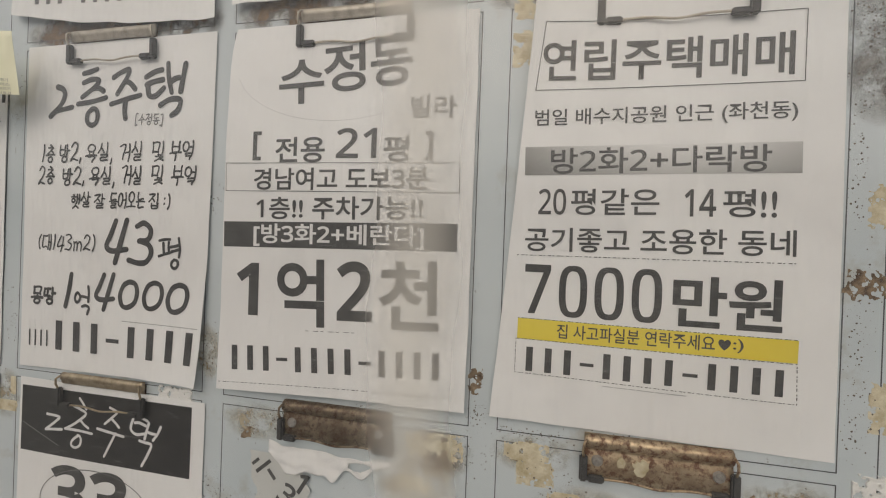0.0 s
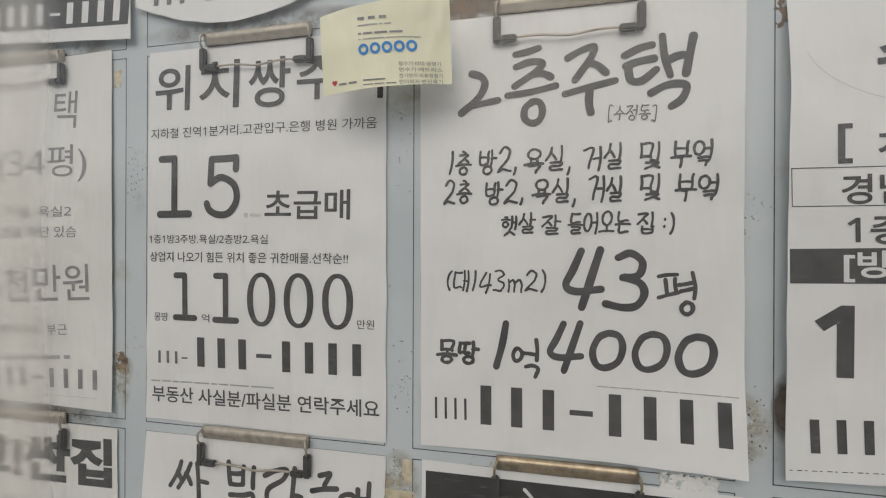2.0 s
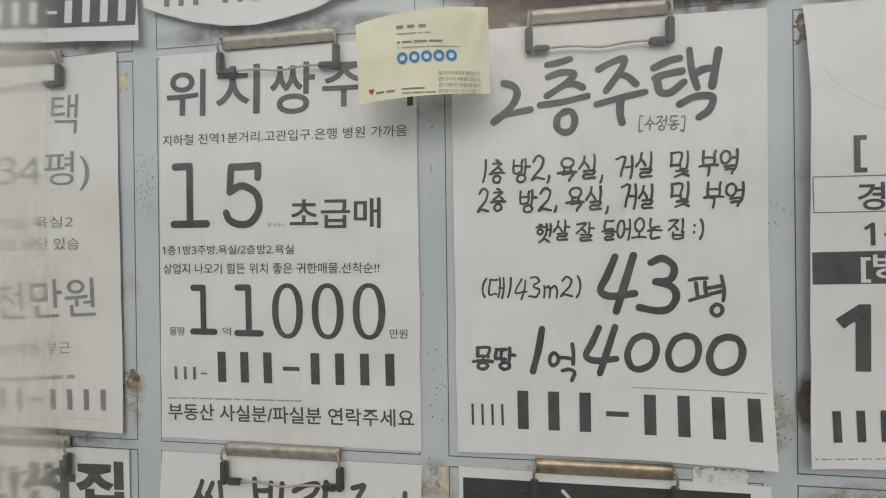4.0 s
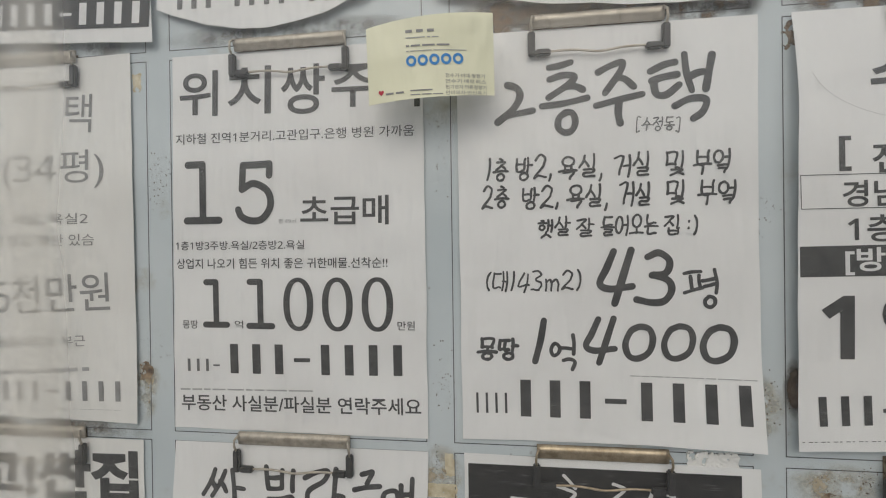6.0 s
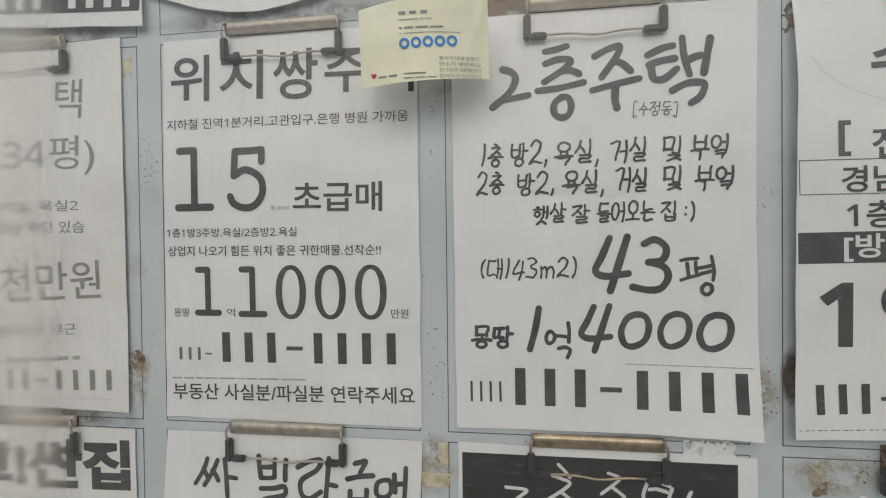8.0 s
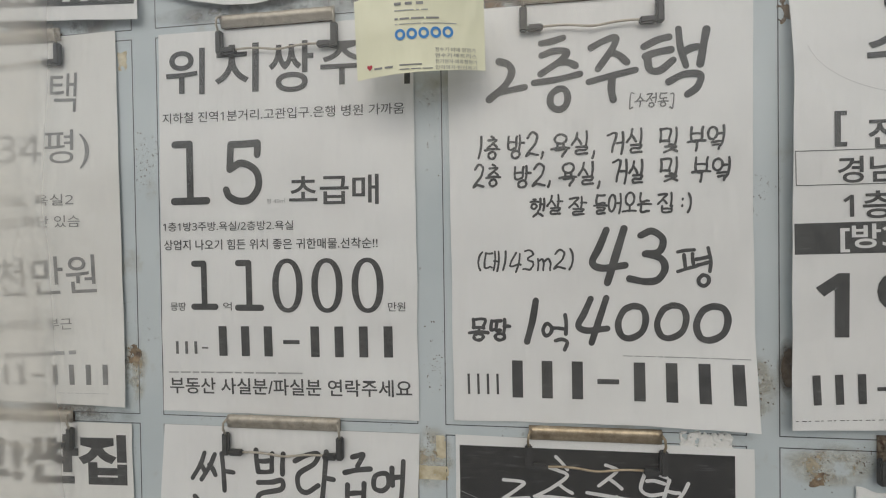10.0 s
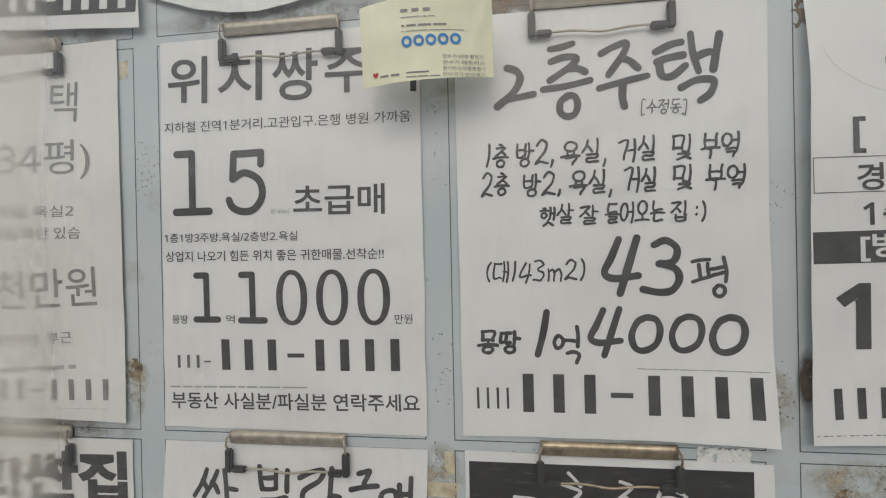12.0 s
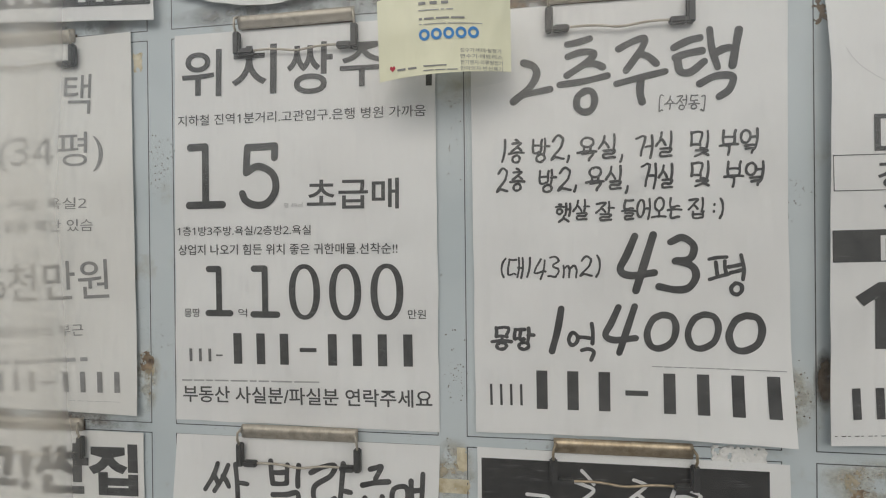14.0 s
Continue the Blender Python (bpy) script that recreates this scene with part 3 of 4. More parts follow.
def char_strokes(ch):
    """A character's strokes in a unit square."""
    code = ord(ch) - 0xAC00
    if not 0 <= code < 11172:
        return pen_strokes(ch, 0.05, 0.0, 0.9, 1.0) if ch in PEN else []
    a, b, c = FIRST[code // 588], VOWEL[code % 588 // 28], LAST[code % 28]
    tall, end = b in "ㅏㅐㅓㅔㅕㅣ", c != " "
    low = 0.34 if end else 0.02
    if tall:
        got = pen_strokes(a, 0.0, low + 0.08, 0.52, 0.86 - low) + pen_strokes(b, 0.56, low - 0.02, 0.42, 1.0 - low)
    else:
        if b == "ㅡ":
            mid, line = low + 0.16, (low + 0.0, 0.16)
        elif b == "ㅜ":
            mid, line = low + (0.26 if end else 0.44), (low + (0.02 if end else 0.12), 0.24 if end else 0.34)
        else:
            mid, line = low + (0.24 if end else 0.34), (low - 0.02, 0.26 if end else 0.34)
        got = pen_strokes(a, 0.16, mid, 0.66, 1.0 - mid)
        got += pen_strokes(b, 0.0, line[0], 1.0, line[1])
    if end:
        got += pen_strokes(c, 0.26, 0.0, 0.5 if c == "ㅇ" else 0.62, 0.32)
    return got


def spline(pts, steps=6):
    """Points rounded the way a quick hand rounds its corners."""
    if len(pts) < 3:
        a, b = Vector(pts[0]), Vector(pts[-1])
        bend = Vector((-(b - a).y, (b - a).x)) * 0.05
        return [a.lerp(b, i / steps) + bend * math.sin(math.pi * i / steps) for i in range(steps + 1)]
    p = [Vector(q) for q in pts]
    p = [p[0] * 2 - p[1]] + p + [p[-1] * 2 - p[-2]]
    got = []
    for i in range(1, len(p) - 2):
        a, b, c, d = p[i - 1:i + 3]
        for k in range(steps):
            t = k / steps
            got.append(0.5 * (2 * b + (c - a) * t * 0.8 + (2 * a - 5 * b + 4 * c - d) * t * t + (3 * b - a - 3 * c + d) * t ** 3 + (c - a) * 0.2 * (t - t * t)))
    got.append(p[-2])
    return got


def ribbon(bm, pts, width, k, rng, uneven=0.12):
    """A felt-pen stroke with round ends and a slightly uneven width."""
    pts = [q for i, q in enumerate(pts) if i == 0 or (q - pts[i - 1]).length > width * 0.02]
    if len(pts) < 2:
        return
    for i in range(2, len(pts) - 2):
        if (pts[i] - pts[i - 1]).angle(pts[i + 1] - pts[i], 0.0) > 0.6:
            ribbon(bm, pts[:i + 1], width, k, rng, uneven)
            ribbon(bm, pts[i:], width, k + 0.006, rng, uneven)
            return
    phase, rows = rng.uniform(0, 6), []
    d0, d1 = (pts[1] - pts[0]).normalized(), (pts[-1] - pts[-2]).normalized()
    ext = [pts[0] - d0 * width * f for f in (0.5, 0.43, 0.25)] + pts + [pts[-1] + d1 * width * f for f in (0.25, 0.43, 0.5)]
    scale = [0.12, 0.5, 0.87] + [1.0] * len(pts) + [0.87, 0.5, 0.12]
    for i, q in enumerate(ext):
        d = (ext[min(i + 1, len(ext) - 1)] - ext[max(i - 1, 0)]).normalized()
        n = Vector((-d.y, d.x)) * width / 2 * scale[i] * (1 + uneven * math.sin(phase + i * 0.35))
        rows.append((bm.verts.new((q.x + n.x, q.y + n.y, k)), bm.verts.new((q.x - n.x, q.y - n.y, k))))
    for a, b in zip(rows, rows[1:]):
        bm.faces.new((a[0], a[1], b[1], b[0]))


def hand_line(root, text, u, v, w, h, angle=0.0, pen=2.0, ink=None, slant=0.08, extra=0.0, seed=1):
    """Words written by hand with a felt pen of that width, in the box w x h."""
    rng = random.Random(seed * 31 + len(text))
    wide = [0.42 if ch in " ,:" else 0.5 if ch in "1()[]<>" else 0.8 if ch.isdigit() else 1.0 for ch in text]
    unit, x, bm = w / sum(wide), 0.0, bmesh.new()
    c, s = math.cos(radians(angle)), math.sin(radians(angle))
    layer = 0
    for ch, cw in zip(text, wide):
        dy, sc = rng.uniform(-0.05, 0.05) * h, rng.uniform(0.93, 1.05)
        for stroke in char_strokes(ch):
            pts = []
            for px, py in stroke:
                X = x + (px * 0.88 + 0.06) * cw * unit
                Y = pen / 2 + py * (h - pen) * sc + dy + rng.uniform(-0.012, 0.012) * h
                X += slant * Y
                pts.append((u + c * X - s * Y, v + s * X + c * Y))
            ribbon(bm, spline(pts), pen, 0.012 * (layer % 9), rng)
            layer += 1
        x += cw * unit
    return part("hand_lettering", lay(bm, root_sheet[root.name], extra), ink or MARKER, root)


def hand_words(root, words, u, v, w, h, pen, seed):
    """A handwritten line, word by word: each with its share of the line's width."""
    for k, (text, a, b) in enumerate(words):
        hand_line(root, text, u + w * a, v, w * (b - a), h, 0, pen, seed=seed + k * 17)


def sweep(pts, steps=10):
    """A smooth curve through all points."""
    p = [Vector(q) for q in pts]
    loop = (p[0] - p[-1]).length < 0.12 * max((a - p[0]).length for a in p)
    p = [p[-2] if loop else p[0] * 2 - p[1]] + p + [p[1] if loop else p[-1] * 2 - p[-2]]
    got = []
    for a, b, c, d in zip(p, p[1:], p[2:], p[3:]):
        for k in range(steps):
            t = k / steps
            got.append(0.5 * (2 * b + (c - a) * t + (2 * a - 5 * b + 4 * c - d) * t * t + (3 * b - a - 3 * c + d) * t ** 3))
    return got + [p[-2]]


def brush(root, key, u0, v0, u1, v1, pen, seed=1, name="hand_lettering", ink=None, extra=0.0, under=None):
    """One large character in thick strokes, the middle of the pen kept inside the box."""
    rng, bm = random.Random(seed), bmesh.new()
    for k, stroke in enumerate(pen_strokes(key, u0, v0, u1 - u0, v1 - v0)):
        ribbon(bm, sweep(stroke), pen * (rng.uniform(0.93, 1.07) if name == "hand_lettering" else 1), 0.012 * k, rng, 0.05 if name == "hand_lettering" else 0.0)
    return part(name, lay(bm, root_sheet[root.name], extra), ink or MARKER, under or root)


def ring_zero(root, u, v, w, h, side, top, square=2.2, angle=0.0):
    """A printed nought: an upright ring, heavier at its sides; square over 2 flattens them."""
    bm, rings, n = bmesh.new(), [], 40
    for hw, hh in ((w / 2, h / 2), (w / 2 - side, h / 2 - top)):
        line = []
        for k in range(n):
            c, s = math.cos(k * math.tau / n), math.sin(k * math.tau / n)
            x, y = hw * math.copysign(abs(c) ** (2 / square), c), hh * math.copysign(abs(s) ** (2 / square), s)
            line.append(bm.verts.new((u + w / 2 + x, v + h / 2 + y + x * math.tan(radians(angle)), 0)))
        rings.append(line)
    for k in range(n):
        bm.faces.new((rings[0][k], rings[0][(k + 1) % n], rings[1][(k + 1) % n], rings[1][k]))
    return part("lettering", lay(bm, root_sheet[root.name]), INK, root)


# ---------------------------------------------------------------- clips
def clip(u, v, plate_mat, wire_mat, lift=5.0, tilt=0.0, label="", bare=False, sag=2.2):
    """A screwed-on spring clip: plate, rolled hinge, wire bail with black rubber corners. (u, v): middle of the hinge."""
    root = new("spring_clip")
    root.location = at(u, v)
    bpy.context.view_layer.update()
    tagged(root, label, "clip", "spring clips on the board")
    half, drop = 46.0, 25.0
    bm = bmesh.new()
    if bare:
        bent = [(4.0, 0.2), (4.2, 2.5), (3.2, 5.2), (0.8, 6.8), (-2.2, 6.6), (-4.4, 5.2), (-5.6, 3.4), (-7.0, 3.6), (-9.0, 4.3), (-14.0, 4.9), (-19.0, 4.5), (-23.0, 3.2), (-25.6, 1.6), (-26.2, 0.2)]
        steps, rows = 24, []
        for i in range(steps + 1):
            x = u - half + 0.6 + (2 * half - 1.2) * i / steps
            lip = 2.4 * math.exp(-((i / steps - 0.52) / 0.13) ** 2)
            rows.append([bm.verts.new(at(x, v + a - (lip if a < -22 else 0), b + 0.25 * noise.noise(Vector((x * 0.09, a * 0.2, u))))) for a, b in bent])
        for a, b in zip(rows, rows[1:]):
            for k in range(len(bent) - 1):
                bm.faces.new((a[k], a[k + 1], b[k + 1], b[k]))
        bm.faces.new(rows[0][::-1])
        bm.faces.new(rows[-1])
        plate = smooth(part("plate", bm, plate_mat, root))
    else:
        slab(bm, u - half + 1, v - drop + 2, u + half - 1, v + 1, 0.1, 0.7, 0.2)
        part("plate", bm, plate_mat, root)
        bm, n, rows = bmesh.new(), 30, []
        fold = [(-4.3, 0.3), (-4.5, 1.6), (-3.6, 2.3), (-2.0, 2.5), (-1.4, 3.4), (0.2, 4.0), (1.8, 3.8), (3.0, 2.9), (3.6, 1.5), (3.4, 0.2)]
        for i in range(n + 1):
            x, t = u - half + 0.5 + (2 * half - 1) * i / n, i / n - 0.5
            dent = 0.22 * noise.noise(Vector((x * 0.11, v, u)))
            rows.append([bm.verts.new(at(x, v + tilt * t + a * 1.25 - 0.6 + dent, lift - 2.0 + b + dent)) for a, b in fold])
        for a, b in zip(rows, rows[1:]):
            for k in range(len(fold) - 1):
                bm.faces.new((a[k], a[k + 1], b[k + 1], b[k]))
        bm.faces.new(rows[0][::-1])
        bm.faces.new(rows[-1])
        smooth(part("hinge_roll", bm, wire_mat, root))
    out = lift + 1.2
    for side in (-1, 1):
        x = u + side * half
        bm = bmesh.new()
        tube(bm, [at(x - side * 1.5, v + 1.5, lift + 2.5), at(x, v - 1, lift + 5), at(x + side * 0.6, v - 6, lift + 4.5), at(x, v - 11, out + 1)], 0.9 * MM, 8)
        arm = smooth(part("wire_arm", bm, wire_mat, root))
        bm = bmesh.new()
        slab(bm, x - 2.6, v - drop - 2, x + 2.6, v - 9.5, out - 2.0, out + 2.8, 1.0)
        lo, hi = sorted((x - side * 2.7, x - side * 13.5))
        slab(bm, lo, v - drop - 2.03, hi, v - drop + 2.6, out - 1.96, out + 2.72, 1.0)
        part("rubber_corner", bm, RUBBER, arm, "black rubber corner")
        if bare:
            bm = bmesh.new()
            bmesh.ops.create_cone(bm, cap_ends=True, segments=20, radius1=4.0 * MM, radius2=3.0 * MM, depth=1.6 * MM,
                                  matrix=Matrix.Translation(at(x - side * 9, v - 13, 5.4)) @ pose(0, 0, 0, 90, 0, 0))
            for a in (0, 90):
                m = Matrix.Translation(at(x - side * 9, v - 13, 6.15)) @ pose(0, 0, 0, 0, a + 20, 0)
                got = bmesh.ops.create_cube(bm, size=1.0, matrix=m @ Matrix.Diagonal((4.2 * MM, 0.5 * MM, 0.8 * MM, 1)))
            part("screw", bm, SCREW, plate, "dull steel cross-head screw")
    bm = bmesh.new()
    pts = []
    for i in range(25):
        t = i / 24
        bend = sag * math.exp(-((t - 0.52) / 0.16) ** 2) - 0.7 * math.sin(t * 9)
        pts.append(at(u - half + 12 + (2 * half - 24) * t, v - drop - bend * 0.6 + 0.6, out + 0.6))
    tube(bm, pts, 0.85 * MM, 8)
    smooth(part("bail_wire", bm, wire_mat, root))
    return root


# ---------------------------------------------------------------- structure
bm = bmesh.new()
slab(bm, -1180, -620, 660, 500, -12, 0)
board = tagged(part("notice_board", bm, BOARD), "pale blue-grey notice board with mould specks and thin printed cells", "notice board", kind="structure")

bm = bmesh.new()
box(bm, (-4.0, 0.35, 0.0), (3.5, 0.55, 3.2))
tagged(part("wall_north", bm, CONCRETE), "grey concrete wall behind the notice board", "wall", kind="structure")
# Unseen wall, added to shape what the cover mirrors and bounce light.
bm = bmesh.new()
box(bm, (-30.0, -11.6, 0.0), (30.0, -11.2, 3.6))
tagged(part("added_wall_south", bm, PLASTER), "unseen plain grey wall, added across the street to shape reflections and light", "wall", kind="structure")
bm = bmesh.new()
bmesh.ops.create_grid(bm, x_segments=2, y_segments=2, size=400)
tagged(part("ground", bm, PAVING), "grey street paving in front of the board", "ground", kind="structure")


def cell(u, top, bottom):
    """The thin printed frame of one place for a notice."""
    bm = bmesh.new()
    l, r = u - CELL_W / 2, u + CELL_W / 2
    for a in ((l, bottom, r, bottom + 0.7), (l, top - 0.7, r, top), (l, bottom + 0.7, l + 0.7, top - 0.7), (r - 0.7, bottom + 0.7, r, top - 0.7)):
        slab(bm, *a, -0.02, 0.12)
    part("cell_rule", bm, LINE, board)


for u in COLS:
    for k in (-1, 0, 1):
        cell(u, ROW_TOP + k * ROW_STEP, ROW_BOTTOM + k * ROW_STEP)



# The clear cover stands before the whole board.
bm = bmesh.new()
slab(bm, -1180, -620, 660, 500, PANE - 0.02, PANE)
bmesh.ops.delete(bm, geom=[f for f in bm.faces if f.normal.y > -0.9], context="FACES_ONLY")
cover = tagged(part("acrylic_cover", bm, ACRYLIC), "clear acrylic cover over the board, dusty and worn milky in upright streaks", "cover", kind="structure")
cover.visible_shadow = False


# ---------------------------------------------------------------- notices
def hang(base=2.4, belly=2.0, curl_l=0.0, curl_r=0.0, wave=0.6, phase=0.0, foot=0.0):
    """How a sheet stands off: flat under its clip, bellied lower down, its lower corners curling."""
    def off(s, r):
        d = 1 - r
        across = 0.15 + 0.85 * math.sin(math.pi * min(1, max(0, s)))
        return (base + belly * math.sin(math.pi * min(1, max(0, d))) * across + foot * d ** 3 + curl_l * d ** 4 * max(0, 1 - s) ** 3 + curl_r * d ** 4 * max(0, s) ** 3
                + wave * math.sin(s * 7 + phase) * math.sin(d * 5 + phase * 0.7) * (0.2 + 0.8 * d))
    return off


def urgent_house_notice():
    sheet = Sheet((-721.3, -126.0), (-513.0, -127.3), (-719.0, 174.0), (-513.5, 174.0), hang(1.5, 2.4, 1.0, 1.0, 0.5, 0.4, -0.6))
    n = notice(sheet, PAPER, "white A4 house-sale notice printed in black, held by a spring clip", seed=1)
    for text, u, v, w, h in (("위", -713.0, 125.0, 33.5, 36.5), ("치", -671.0, 124.5, 36.5, 38.0), ("쌍", -626.5, 122.5, 36.0, 39.0), ("주", -585.0, 126.0, 34.0, 33.0), ("택", -546.0, 124.0, 30.0, 36.0)):
        print_line(n, text, u, v, w, h, -0.6, 0.014)
    print_line(n, "지하철 진역1분거리.고관입구.은행 병원 가까움", -716.6, 102.8, 196, 8.4, -0.3, 0.003)
    brush(n, "slab_one", -707.5, 41.2, -679, 86.0, 5.8, 1, "lettering", INK)
    brush(n, "slab_five", -663, 40.2, -635.5, 84.5, 5.6, 2, "lettering", INK)
    print_line(n, "평 49㎡", -629, 37.6, 15, 3.9, -0.5, 0, PALE)
    print_line(n, "초급매", -611, 36.0, 70, 22.5, -0.6, 0.014)
    print_line(n, "1층1방3주방.욕실/2층방2.욕실", -718, 17.6, 110, 7.2, -0.2, 0.004)
    print_line(n, "상업지 나오기 힘든 위치 좋은 귀한매물.선착순!!", -717.4, 2.6, 175, 8.2, -0.1, 0.006)
    print_line(n, "몽땅", -713, -45.6, 13.4, 6.8, 0.3, 0.004)
    brush(n, "slab_one", -692.5, -42.2, -674, -8.2, 4.9, 3, "lettering", INK)
    print_line(n, "억", -667.4, -45, 7.2, 6.4, 0.3)
    brush(n, "slab_one", -655, -42.8, -635.5, -8.0, 4.9, 4, "lettering", INK)
    for u in (-626.0, -594.5, -563.0):
        ring_zero(n, u, -46.4, 24.6, 41.6, 5.2, 3.4)
    print_line(n, "만원", -535.3, -45.2, 13.2, 6.8, 0.3, 0.004)
    number_bars(n, "ooo-", -712, -80, 32, 10, 0.6, FADED, 0.3)
    number_bars(n, "ooo-oooo", -678, -81.0, 152, 23.5, 0.4)
    word_bars(n, [3, 3, 2, 4, 5, 2, 3, 6, 7], -715.8, -95.4, 112.5, 1.2, 0.8, PALE)
    print_line(n, "부동산 사실분/파실분 연락주세요", -715, -111.9, 197, 13, 0.6, 0.012)
    return n


def two_storey_notice():
    sheet = Sheet((-486.6, -125.6), (-282.0, -123.5), (-488.0, 174.5), (-280.0, 174.5), hang(1.9, 1.2, 1.0, 12.0, 0.4, 1.4, -0.3))
    n = notice(sheet, PAPER, "white A4 notice lettered by hand in thick black felt pen", seed=2)
    brush(n, "two", -458, 108.5, -432.5, 135.5, 4.9, 2)
    brush(n, "floor", -426, 99, -394, 149.5, 4.9, 3)
    brush(n, "main", -388, 104, -356.5, 148, 4.9, 4)
    brush(n, "house", -352, 105, -310, 151, 4.9, 5)
    hand_line(n, "[수정동]", -361.8, 96.8, 30.5, 10.5, -0.5, 0.9, seed=6, ink=FADED)
    hand_words(n, (("1층", 0, 0.103), ("방2,", 0.13, 0.30), ("욕실,", 0.31, 0.51), ("거실", 0.535, 0.69), ("및", 0.74, 0.83), ("부엌", 0.85, 1)), -468.5, 65.2, 170, 18.0, 1.7, 7)
    hand_words(n, (("2층", 0, 0.115), ("방2,", 0.165, 0.33), ("욕실,", 0.345, 0.525), ("거실", 0.55, 0.68), ("및", 0.73, 0.815), ("부엌", 0.85, 1)), -471, 44.4, 176, 18.0, 1.7, 8)
    hand_words(n, (("햇살", 0, 0.215), ("잘", 0.245, 0.365), ("들어오는", 0.40, 0.755), ("집", 0.785, 0.895), (":)", 0.92, 1)), -431, 23.4, 111, 15.0, 1.55, 9)
    hand_line(n, "(대143m2)", -470, -16.0, 71, 15.6, 0, 1.45, seed=10)
    brush(n, "four", -387.5, -24.0, -365, 13.5, 5.0, 11)
    brush(n, "three", -362, -23.5, -338.5, 11.5, 4.8, 12)
    brush(n, "area", -330.5, -26.5, -308, -0.5, 2.5, 13)
    hand_line(n, "몽땅", -476, -66.5, 31, 17.0, 0, 2.4, seed=13)
    brush(n, "one", -433, -66.5, -426.5, -37, 5.0, 14)
    brush(n, "sum", -422, -72, -404, -47, 2.5, 15)
    brush(n, "four", -397.5, -66.5, -377.5, -35, 4.6, 16)
    for k, (u0, v0, u1, v1) in enumerate(((-370, -63, -351.5, -40.5), (-344, -62.5, -325, -40), (-318.5, -63.5, -298.5, -40.5))):
        brush(n, "zero", u0, v0, u1, v1, 4.4, 17 + k)
    number_bars(n, "oooo", -478.8, -105.8, 28, 15.0, 1.0, MARKER, 0.24)
    number_bars(n, "ooo-oooo", -450.5, -107.4, 168, 27, 0.3, MARKER, 0.36)
    word_bars(n, [4, 3, 5, 2, 7, 5, 4, 9, 5], -367, -75.8, 81.7, 0.7, -0.4, PALE)
    return n


def villa_notice():
    drape = hang(2.5, 3.5, 1.0, 4.0, 0.6, 2.2, 1.0)
    sheet = Sheet((-262.0, -121.5), (-57.5, -118.5), (-259.5, 174.0), (-57.0, 174.0),
                  lambda s, r: drape(s, r) + max(0.0, 1 - s) ** 2 * (6.5 + 4.0 * max(0.0, r) ** 2) * (1 - max(0.0, r) ** 8), 0.0, (-116.0, -10.0, 0.986))
    n = notice(sheet, PAPER, "white A4 villa-sale notice with a black printed band", seed=3)
    print_line(n, "수", -216, 109.0, 39, 36, 3, 0.016)
    print_line(n, "정", -177.5, 117.5, 35, 39, 4, 0.016)
    print_line(n, "동", -138.5, 120.5, 34, 38, 4, 0.016)
    bm = bmesh.new()
    ribbon(bm, [Vector((-168 + 86 * math.cos(radians(a)), 140 + 44 * math.sin(radians(a)))) for a in range(190, 300, 4)], 0.22, 0, random.Random(4))
    part("rule", lay(bm, root_sheet[n.name]), PALE, n)
    print_line(n, "빌라", -106, 96.5, 35, 17.2, -1, 0.018)
    print_line(n, "[", -237.5, 65, 7.5, 23.4, 0, 0.02)
    print_line(n, "전용", -217.3, 63, 43, 20.4, 0.4, 0.018)
    print_line(n, "21", -165, 66.5, 33, 23.4, 0, 0.016)
    print_line(n, "평", -126, 63.5, 20, 20, 0, 0.018)
    print_line(n, "]", -94, 64.5, 6.5, 22, 0, 0.02)
    outline(n, (-261.3, 40), (-66.3, 40.4), (-66.8, 63), (-261.8, 63.1), 0.45)
    print_line(n, "경남여고 도보3분", -235.7, 41, 146, 17.6, 0.5, 0.016)
    print_line(n, "1층!! 주차가능!!", -232.4, 17.4, 139, 18, 1.0, 0.016)
    strip = band(n, -261.8, -5.6, 195, 20.6, 0.8, INK, "black_band")
    print_line(n, "[방3화2+베란다]", -234.2, -4.4, 142.5, 18.4, 0.8, 0.02, WHITE_INK, 0, 0.1, under=strip)
    print_line(n, "1", -249, -60.5, 20.5, 42.5, 0, 0.03)
    print_line(n, "억", -211, -67.5, 41, 53.5, 1.5, 0.022)
    print_line(n, "2", -160, -60, 29, 46.5, 1, 0.03)
    print_line(n, "천", -125, -64, 46.5, 52, 1.5, 0.022)
    rule(n, (-186, -70.2), (-141, -68.8), 0.5, 6, FADED)
    number_bars(n, "ooo-oooo-oooo", -255, -106.2, 183, 20.0, 2.4, None, 0.36)
    rule(n, (-262, -117), (-66, -111.2), 0.5, 4.0)
    return n


